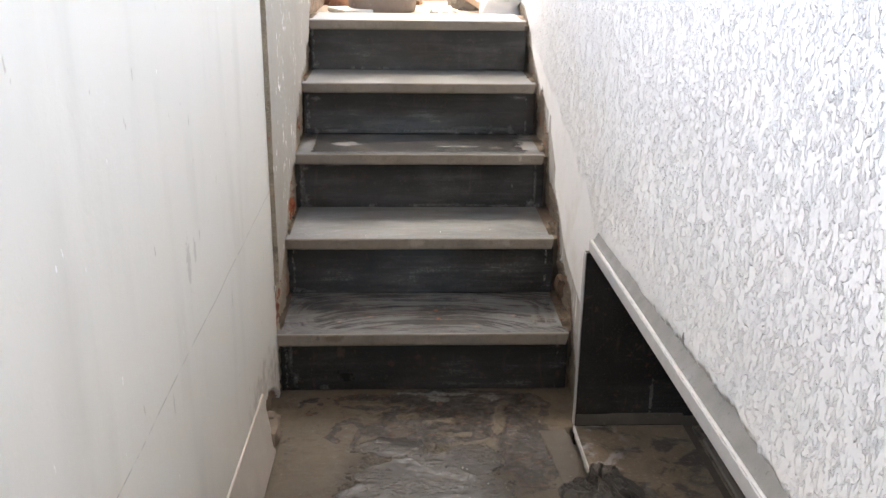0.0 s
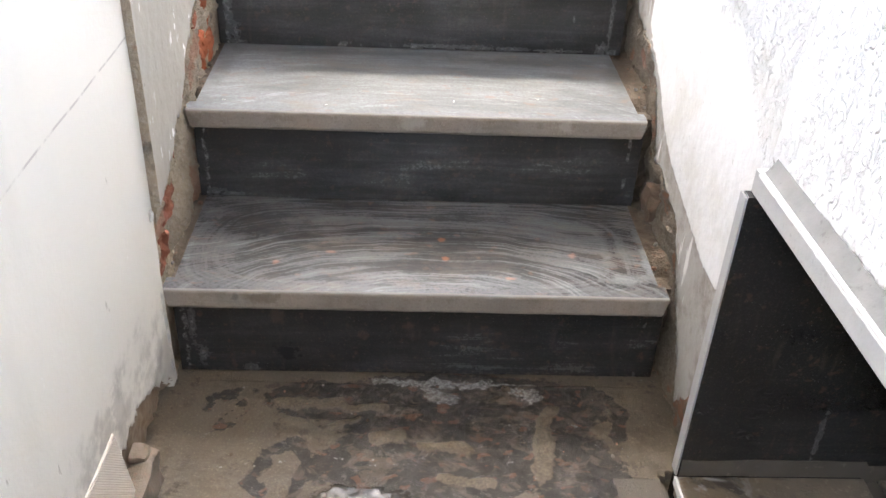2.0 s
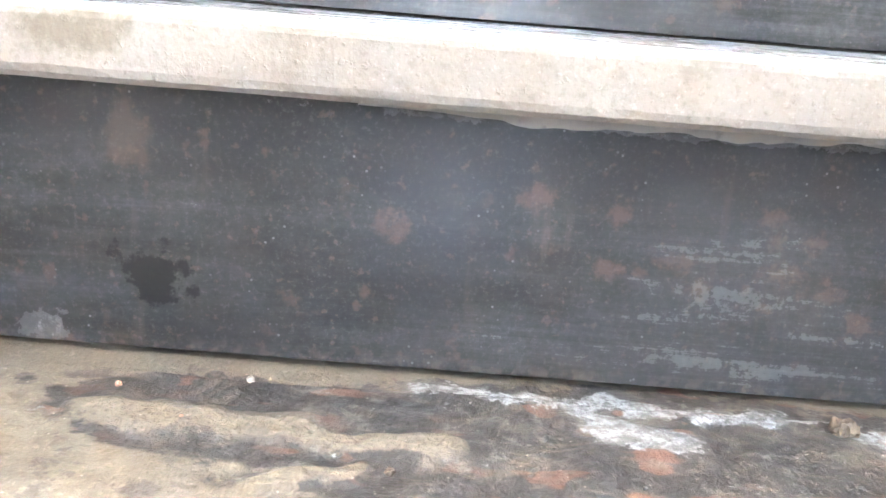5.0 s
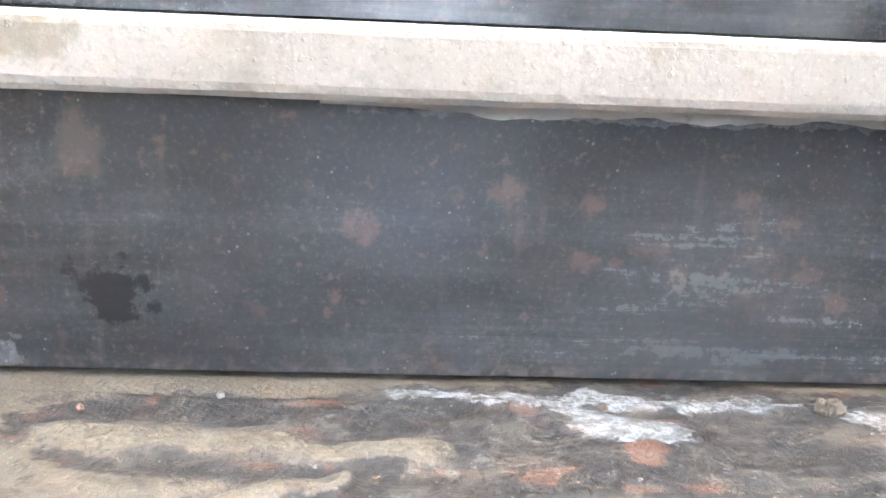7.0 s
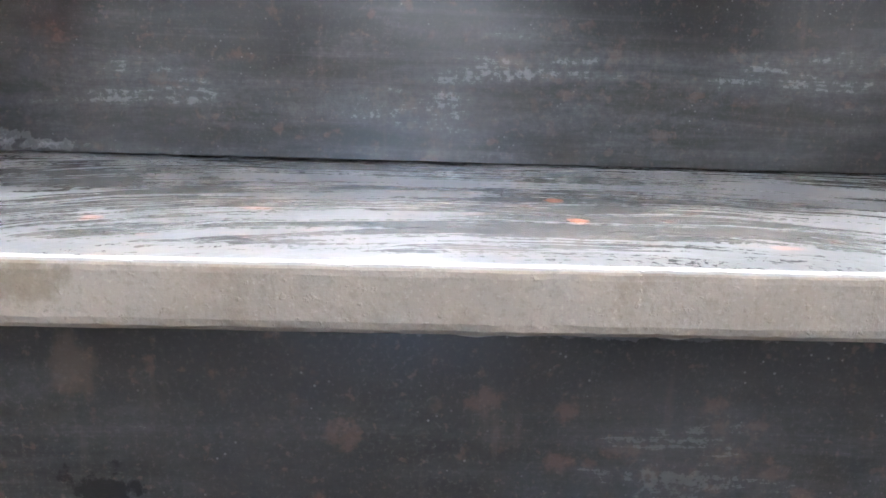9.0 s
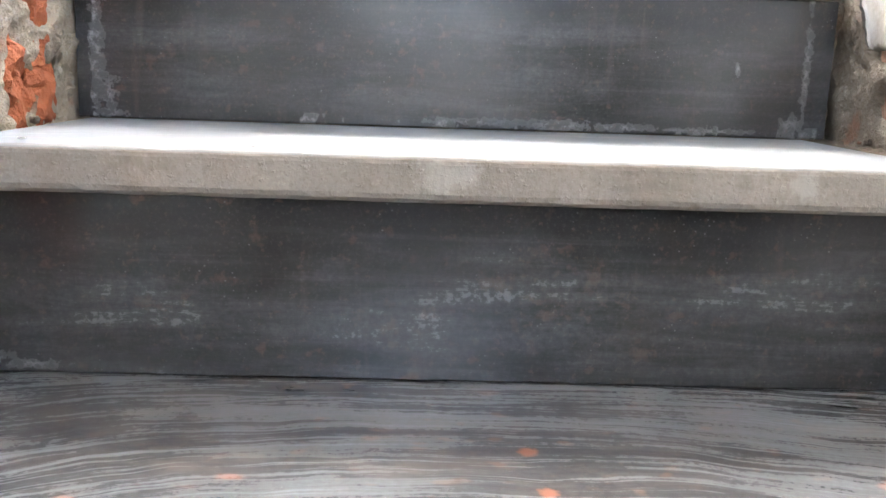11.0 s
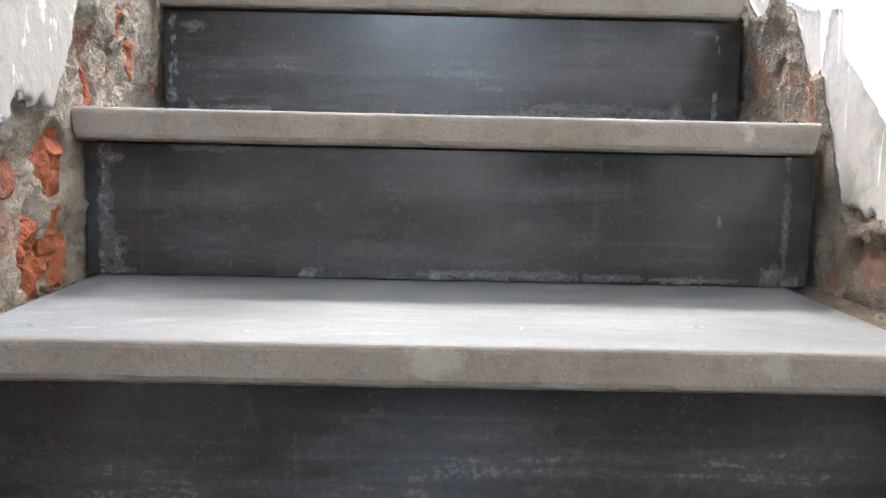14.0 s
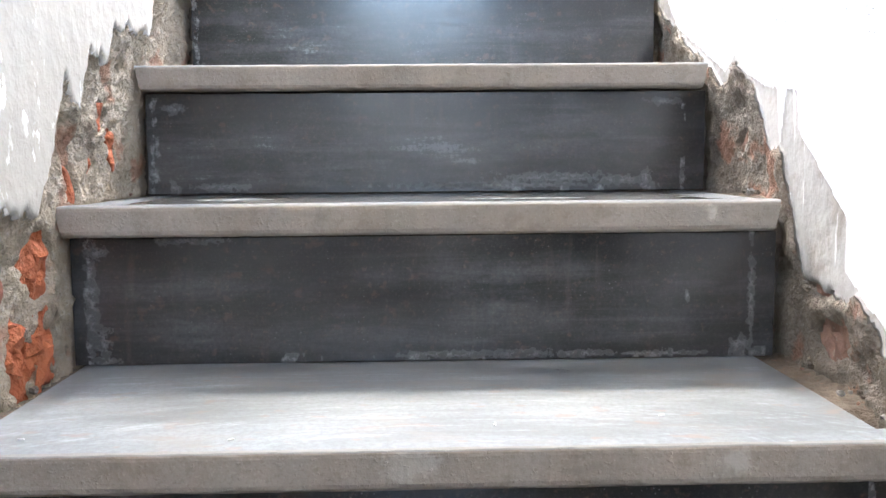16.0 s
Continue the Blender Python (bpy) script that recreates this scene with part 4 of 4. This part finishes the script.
r_over = np.maximum(r_over, p_over)
rough = vnoise(Y * 26, Z * 26, 5, 32) - 0.5
grit = vnoise(Y * 105, Z * 105, 3, 33) - 0.5
depth = np.clip(-r_over * 0.006 / 0.05, 0, 1)
cem = 0.4035 + 0.002 * (vnoise(Y * 12, Z * 6, 3, 34) - 0.5)
X = np.where(p_over > 0, 0.4020, np.where(r_over > 0, cem, 0.397 + 0.010 * depth + 0.022 * rough + 0.011 * grit))
RBRICKS = ((0.47, 0.40, 0.040, 0.024), (0.50, 0.455, 0.034, 0.018), (0.22, 0.25, 0.022, 0.026), (0.74, 0.60, 0.02, 0.02))
pocket = np.zeros_like(X)
for by, bz, ry, rz in RBRICKS:
    q = np.hypot((Y - by) / ry, (Z - bz) / rz) + (vnoise(Y * 70, Z * 60, 3, 41) - 0.5) * 0.9
    pocket = np.maximum(pocket, np.clip((1.0 - q) / 0.2, 0, 1))
X = X + 0.028 * pocket * (r_over < 0)
layer = np.where(p_over > 0, 1.5 + 0.5 * np.clip(p_over, 0, 1), np.where(r_over > 0, 1.0, -0.1))
tex = Z - (0.60 + 0.22 * Y) - np.where(Y < -0.03, (Y + 0.03) * 0.55, 0)
stucco = np.clip(tex / 0.10 + 0.5 + (vnoise(Y * 9, Z * 9, 3, 42) - 0.5) * 0.8, 0, 1)
sheet("patched_plaster", X, Y, Z, M_WALL_R, wall_right, "white paint over grey cement over crumbling mortar", {"layer": layer, "stucco": stucco}, skirt=(0.06, 0, 0))
for n, (by, bz, ry, rz) in enumerate(RBRICKS):
    part("brick", moved(lump(0.016, ry * 1.2, rz * 1.25, 7, 0.006, n + 30, 60), Matrix.Translation((0.430, by, bz))), M_DULLBRICK, wall_right, "dusty red brick in the broken mortar")

part("brick", moved(lump(0.028, 0.030, 0.028, 8, 0.009, 57, 40), Matrix.Translation((0.419, 0.238, 0.222))), M_EARTHBRICK, wall_right, "broken brick stub caked with mortar")

# stucco over the recess, with a torn lower edge
ys = np.concatenate([np.linspace(-4.2, -1.9, 20)[:-1], np.arange(-1.9, -0.2, 0.004), [-0.2]])
low = np.array([[-4.2, 0.56], [-1.316, 0.566], [-1.115, 0.576], [-0.68, 0.549], [-0.2, 0.520], [0, 0.5]])
s = np.concatenate([np.arange(0, 0.1, 0.004), 0.1 + np.geomspace(0.005, 1, 40)])
Y, S = np.meshgrid(ys, s)
base = np.interp(Y, low[:, 0], low[:, 1]) + (vnoise(Y * 35, Y * 0 + 4, 5, 51) - 0.5) * 0.016 + 0.004 * (vnoise(Y * 170, Y * 0, 2, 52) - 0.5)
fine, rest = np.clip(S, 0, 0.1), np.clip(S - 0.1, 0, 1.0)
Z = base + fine + rest / rest.max() * (WALL_TOP - base - fine)
X = 0.397 + 0.008 * np.clip(1 - S / 0.012, 0, 1) * vnoise(Y * 60, S * 60, 3, 53) + 0.003 * np.clip(S / 0.1, 0, 1)
sheet("stucco", X, Y, Z, M_STUCCO, wall_right, "thick white trowelled stucco", {"rim": np.clip(1 - S / 0.02, 0, 1)}, skirt=(0.05, 0, 0))

# ---- the recess under the right wall ----
recess = thing("wall_recess", 0.7, -1.0, 0, label="low recess lined with black granite slabs under the wall", category="recess", kind="structure")
part("side_panel", block(0.372, 1.0, -0.222, -0.203, -0.03, 0.4895, 0.001), M_PANEL, recess, "polished black granite side slab")
part("panel_edge", block(0.3685, 0.3715, -0.2225, -0.2025, 0.0275, 0.4890, 0.0006), M_SAWN, recess, "pale sawn edge of the side slab")
xs = np.linspace(0.374, 0.99, 120)
Xb, T = np.meshgrid(xs, np.array([0.0, 0.5, 1.0]))
Zb = np.where(Xb > 0.645, 0.019, 0.0275) + T * (0.034 + 0.014 * (vnoise(Xb * 9, Xb * 0, 3, 61) - 0.5))
sheet("mud_band", Xb, np.full_like(Xb, -0.2232), Zb, M_DUSTBAND, recess, "dried mud splashed along the foot", skirt=(0, 0.001, 0))
RISE = 0.028
lean = Matrix(((1, 0, 0, 0), (0, 1, 0, 0), (0, -RISE, 1, -0.2 * RISE), (0, 0, 0, 1)))
lintel = part("lintel_slab", moved(block(0.3800, 1.0, -1.95, -0.2035, 0.4890, 0.5195, 0.0015), lean), M_SAWN, recess, "grey granite slab over the recess")
ys = np.arange(-1.95, -0.215, 0.006)
Yc, T = np.meshgrid(ys, np.linspace(0, 1, 5))
chip = (vnoise(Yc * 90, Yc * 0 + 1, 3, 62) - 0.5) * 0.003
sheet("chalky_arris", 0.3793 + 0.0042 * T ** 1.5, Yc, 0.5155 - RISE * (Yc + 0.2) + 0.0060 * np.sin(T * 1.5) + chip * (1 - T), M_CHALK, lintel, "white chalky edge line", skirt=(0.004, 0, -0.003))
Yc, T = np.meshgrid(ys, np.linspace(0, 1, 12))
sheet("cement_fillet", 0.3855 + 0.0275 * T + 0.001 * (vnoise(Yc * 20, T * 4, 3, 63) - 0.5), Yc, 0.5202 - RISE * (Yc + 0.2) + 0.052 * T ** 1.3, M_FILLET, recess, "smooth grey cement fillet over the slab", skirt=(0.03, 0, 0))
for n, (by, bz, r) in enumerate(((-1.019, 0.526, 0.005), (-1.06, 0.545, 0.003), (-0.27, 0.54, 0.004))):
    part("mortar_blob", moved(lump(r * 0.6, r * 1.3, r, 4, r * 0.5, n + 70, 120), Matrix.Translation((0.392 + 0.008 * (n > 0), by, bz))), M_STONE, recess, "splash of grey mortar")
part("floor_slab", block(0.372, 0.648, -1.95, -0.2235, -0.01, 0.0265, 0.0015), M_NICHE, recess, "dusty granite floor slab")
part("floor_slab", block(0.672, 1.0, -1.95, -0.2235, -0.02, 0.0235, 0.0015), M_NICHE, recess, "dusty granite floor slab")
part("joint_strip", block(0.6495, 0.6705, -1.95, -0.2235, -0.02, 0.0195, 0.001), M_DUSTBAND, recess, "mud filled joint")
part("slab_rib", moved(block(-0.006, 0.006, -0.7, 0.0, 0, 0.010, 0.002), Matrix.Translation((0.682, -0.30, 0.0225))), M_LIP, recess, "dull cement lip")
part("slab_edge", block(0.3675, 0.3715, -0.50, -0.2235, 0.012, 0.0275, 0.001), M_CHALK, recess, "whitish polished slab edge")
part("back_wall", block(1.0, 1.08, -2.05, -0.20, -0.1, 0.52), M_PLAIN, recess)
part("near_side", block(0.372, 1.0, -2.05, -1.95, -0.1, 0.52), M_PLAIN, recess)
part("roof_fill", block(0.452, 1.089, -4.2, 1.385, 0.60, 0.88), M_PLAIN, wall_right)
part("corridor_wall", block(0.41, 0.6, -4.2, -2.051, -0.1, 0.55), M_PLAIN, wall_right)

# ---- behind the camera ----
part("passage_floor", block(-0.47, 1.09, -40, -4.201, -0.2, -0.002), M_SOIL, label="plain bare passage leading to the stairs", category="ground", kind="structure")
# added wall, out of view: keeps the low sky's glow off the polished risers
part("passage_sky_blocker", block(-0.47, 1.09, -6.2, -6.0, 0, 1.65), M_PLAIN, label="plain grey unseen wall added to block low sky behind", category="wall", kind="structure")
# unseen slab, added to hold skylight off the treads and the passage
part("ceiling", block(-1.1, 1.1, -6.2, 1.9, 3.0, 3.12), M_PLAIN, label="plain grey slab added out of view to shade the stairs", category="ceiling", kind="structure")

# ---- things at the foot of the stairs ----


def leaning_tile():
    t = thing("ceramic_tile", -0.37, -0.6, 0, label="beige ceramic tile with ribbed back leaning on the wall", category="tile")
    m = Matrix.Translation((-0.3705, -0.297, 0.006)) @ Matrix.Rotation(radians(-3.2), 4, "X") @ Matrix.Rotation(radians(-9.0), 4, "Y")
    part("tile_body", moved(block(-0.0075, 0.0, -0.60, 0.0, 0.0, 0.158, 0.001), m), M_TILE_EDGE, t, "beige glazed tile with pale edge")
    part("ribbed_back", moved(block(0.0002, 0.0015, -0.597, -0.003, 0.002, 0.155, 0.0004), m), M_TILE, t, "diagonally ribbed unglazed back")


leaning_tile()
bm = moved(lump(0.017, 0.048, 0.034, 8, 0.008, 3, 30), Matrix.Translation((-0.384, -0.262, 0.032)))
part("broken_brick", bm, M_CAKED, label="cement-caked broken brick standing by the wall", category="brick")
bm = moved(lump(0.012, 0.015, 0.005, 6, 0.003, 5, 60), Matrix.Translation((-0.388, -0.235, 0.071)))
part("brick_chip", bm, M_CAKED, label="small reddish brick chip on the broken brick", category="brick")
bm = moved(lump(0.003, 0.004, 0.080, 8, 0.004, 9, 60), Matrix.Translation((-0.399, -0.012, 0.10)))
part("plaster_sliver", bm, M_SLIVER, label="cracked white plaster sliver hanging at the wall's corner", category="plaster")


def rag():
    """A crumpled cloth: a gathered sheet with radiating folds."""
    n = 150
    u, v = np.meshgrid(np.linspace(-1, 1, n), np.linspace(-1, 1, n))
    r, a = np.hypot(u, v), np.arctan2(v, u)
    rim = 0.72 + 0.42 * (vnoise(np.cos(a) * 2 + 4, np.sin(a) * 2 + 4, 3, 71) - 0.5) + 0.18 * np.cos(a - 2.9) ** 8
    k = np.clip(1 - r / rim, 0, 1)
    fold = np.abs(vnoise(a * 4.2 + 20, r * 2.4, 3, 72) - 0.5) * 2
    bend = u + 0.5 * np.sin(v * 2.2 + 0.6) + 0.3 * (vnoise(u * 2, v * 2, 2, 75) - 0.5)
    fold2 = np.abs(vnoise(bend * 9, v * 1.6 - u * 0.8, 2, 73) - 0.5) * 2.6
    h = np.sqrt(k) * (0.075 * (0.55 + 0.8 * vnoise(u * 2.4, v * 2.4, 2, 74))) - (0.034 * fold + 0.062 * np.clip(fold2, 0, 1)) * np.sqrt(k)
    X = 0.388 + 0.100 * u * (r < 2) + 0.012 * (fold - 0.5)
    Y = -0.505 + 0.105 * v + 0.010 * (fold2 - 0.5)
    ground = np.where(X > 0.368, 0.028, 0.006)
    keep = np.where(h > 0.026, 0.026 + 0.45 * (h - 0.026), np.maximum(h, -0.004))
    sheet("rag", X, Y, np.where(k > 0, ground + keep, ground - 0.02), M_CLOTH, label="crumpled dirty grey floor cloth across the slab edge", category="cloth")


rag()

PEBBLES = random.Random(4)
for n in range(46):
    x, y = PEBBLES.uniform(-0.36, 0.33), PEBBLES.uniform(-0.85, -0.01)
    r = PEBBLES.uniform(0.0008, 0.0024)
    part("pebble", moved(lump(r, r * PEBBLES.uniform(0.7, 1.6), r * 0.7, 3, r * 0.5, n + 100, 900, 0.85), Matrix.Translation((x, y, 0.004))),
         PEBBLES.choice((M_STONE, M_DULLBRICK, M_CORE)), label="small grit crumb lying on the mud", category="pebble", group="grit on the floor")
part("pebble", moved(lump(0.006, 0.005, 0.004, 5, 0.003, 611, 250, 0.7), Matrix.Translation((0.142, -0.014, 0.003))), M_CORE, label="crumb of sandy mortar on the mud", category="pebble", group="grit on the floor")
for n in range(30):
    k = PEBBLES.choice((0, 1, 1, 2, 3))
    s = PEBBLES.random() < 0.5
    x = PEBBLES.uniform(-0.415, -0.39) if s else PEBBLES.uniform(0.372, 0.41)
    r = PEBBLES.uniform(0.0015, 0.004)
    part("pebble", moved(lump(r, r * PEBBLES.uniform(0.8, 1.5), r * 0.8, 3, r * 0.6, n + 200, 500, 0.8), Matrix.Translation((x, FRONT[k] + PEBBLES.uniform(0.05, 0.26), TOP[k] + 0.004))),
         PEBBLES.choice((M_STONE, M_DULLBRICK, M_CORE)), label="mortar crumb beside the step", category="pebble", group="crumbs beside the steps")
for n, (x, y, k, rot) in enumerate(((-0.345, 0.31, 1, 5), (-0.17, 0.30, 1, 40), (0.05, 0.33, 1, 80), (0.20, 0.35, 1, 20))):
    part("plaster_crumb", moved(lump(0.003, 0.0011, 0.0006, 2, 0.0006, n + 300, 300), Matrix.Translation((x, y, TOP[k] + 0.0006)) @ Matrix.Rotation(radians(rot), 4, "Z")),
         M_CHALK, label="white plaster crumb on the tread", category="crumb", group="crumbs on the treads")

# ---- the yard at the head of the stairs ----
bm = block(-60, 60, 1.386, 90, 0.55, 0.880)
block(-60, -0.47, -40, 1.386, 0.55, 0.880, 0, bm)
block(1.09, 60, -40, 1.386, 0.55, 0.880, 0, bm)
part("ground", bm, M_SOIL, label="dusty soil yard at the head of the stairs", category="ground", kind="structure")


def bucket():
    t = thing("bucket", -0.14, 1.62, 0.88, label="round bucket caked with dried cement", category="bucket")
    n, prof = 40, ((0.0, 0.0), (0.125, 0.0), (0.136, 0.012), (0.142, 0.10), (0.150, 0.22), (0.156, 0.225), (0.156, 0.236), (0.146, 0.236), (0.132, 0.02), (0.0, 0.02))
    bm = bmesh.new()
    rows = []
    for r, z in prof:
        rows.append([bm.verts.new((-0.14 + r * (1 + 0.03 * noise.noise(Vector((math.cos(a) * 3, math.sin(a) * 3, z * 20)))) * math.cos(a), 1.62 + r * math.sin(a), 0.8805 + z))
                     for a in np.linspace(0, 2 * math.pi, n, endpoint=False)])
    for a, b in zip(rows, rows[1:]):
        for i in range(n):
            bm.faces.new((a[i], a[(i + 1) % n], b[(i + 1) % n], b[i]))
    bmesh.ops.remove_doubles(bm, verts=bm.verts, dist=1e-5)
    part("bucket_body", bm, M_POT, t, smooth=True)


bucket()
part("marble_offcut", moved(block(-0.06, 0.06, -0.10, 0.10, 0, 0.018, 0.002), Matrix.Translation((-0.27, 1.55, 0.8805)) @ Matrix.Rotation(radians(24), 4, "Z")), M_WHITE,
     label="white marble offcut lying beside the bucket", category="stone")
for n, (x, y, z, w, l, rot, tilt) in enumerate(((0.20, 1.72, 0.93, 0.035, 0.5, 22, 12), (0.30, 1.66, 0.92, 0.03, 0.42, 28, 14), (0.02, 2.1, 0.90, 0.05, 0.7, 70, 0))):
    part("timber_batten", moved(block(-w / 2, w / 2, -l / 2, l / 2, -0.014, 0.014, 0.002), Matrix.Translation((x, y, z + 0.02)) @ Matrix.Rotation(radians(rot), 4, "Z") @ Matrix.Rotation(radians(tilt), 4, "X")),
         M_WOOD, label="weathered timber batten thrown on the heap", category="timber", group="battens on the heap")
bm = bmesh.new()
bmesh.ops.create_cone(bm, cap_ends=True, segments=20, radius1=0.016, radius2=0.016, depth=0.8)
part("steel_pipe", moved(bm, Matrix.Translation((0.30, 1.92, 0.917)) @ Matrix.Rotation(radians(90), 4, "Y")), M_METAL, label="dull steel pipe lying across the yard", category="pipe", smooth=True)
part("cement_sack", moved(lump(0.075, 0.12, 0.07, 12, 0.03, 12, 14), Matrix.Translation((0.335, 1.55, 0.945))), M_WHITE, label="crumpled white cement sack by the wall", category="sack", smooth=True)
part("paper_scrap", moved(lump(0.045, 0.03, 0.014, 9, 0.022, 15, 40), Matrix.Translation((0.10, 1.52, 0.893))), M_WHITE, label="crumpled pale paper scrap on the soil", category="paper")
rub = random.Random(9)
for n in range(16):
    x, y, r = rub.uniform(-0.36, 0.34), rub.uniform(1.62, 2.3), rub.uniform(0.02, 0.05)
    if math.hypot(x + 0.14, y - 1.62) < 0.2:
        y += 0.35
    part("brick_rubble", moved(lump(r * 1.4, r, r * 0.8, 4, r * 0.4, n + 400, 25), Matrix.Translation((x, y, 0.88 + r * 0.5)) @ Matrix.Rotation(n, 4, "Z")), rub.choice((M_DULLBRICK, M_STONE, M_DULLBRICK)),
         label="broken brick lump heaped on the soil", category="rubble", group="rubble at the stair head")
# unseen wall, added so puddle and treads don't mirror the low sky
part("yard_sky_blocker", block(-4, 4, 4.6, 4.8, 0.88, 3.85), M_PLAIN, label="plain grey unseen wall added across the yard to block low sky", category="wall", kind="structure")
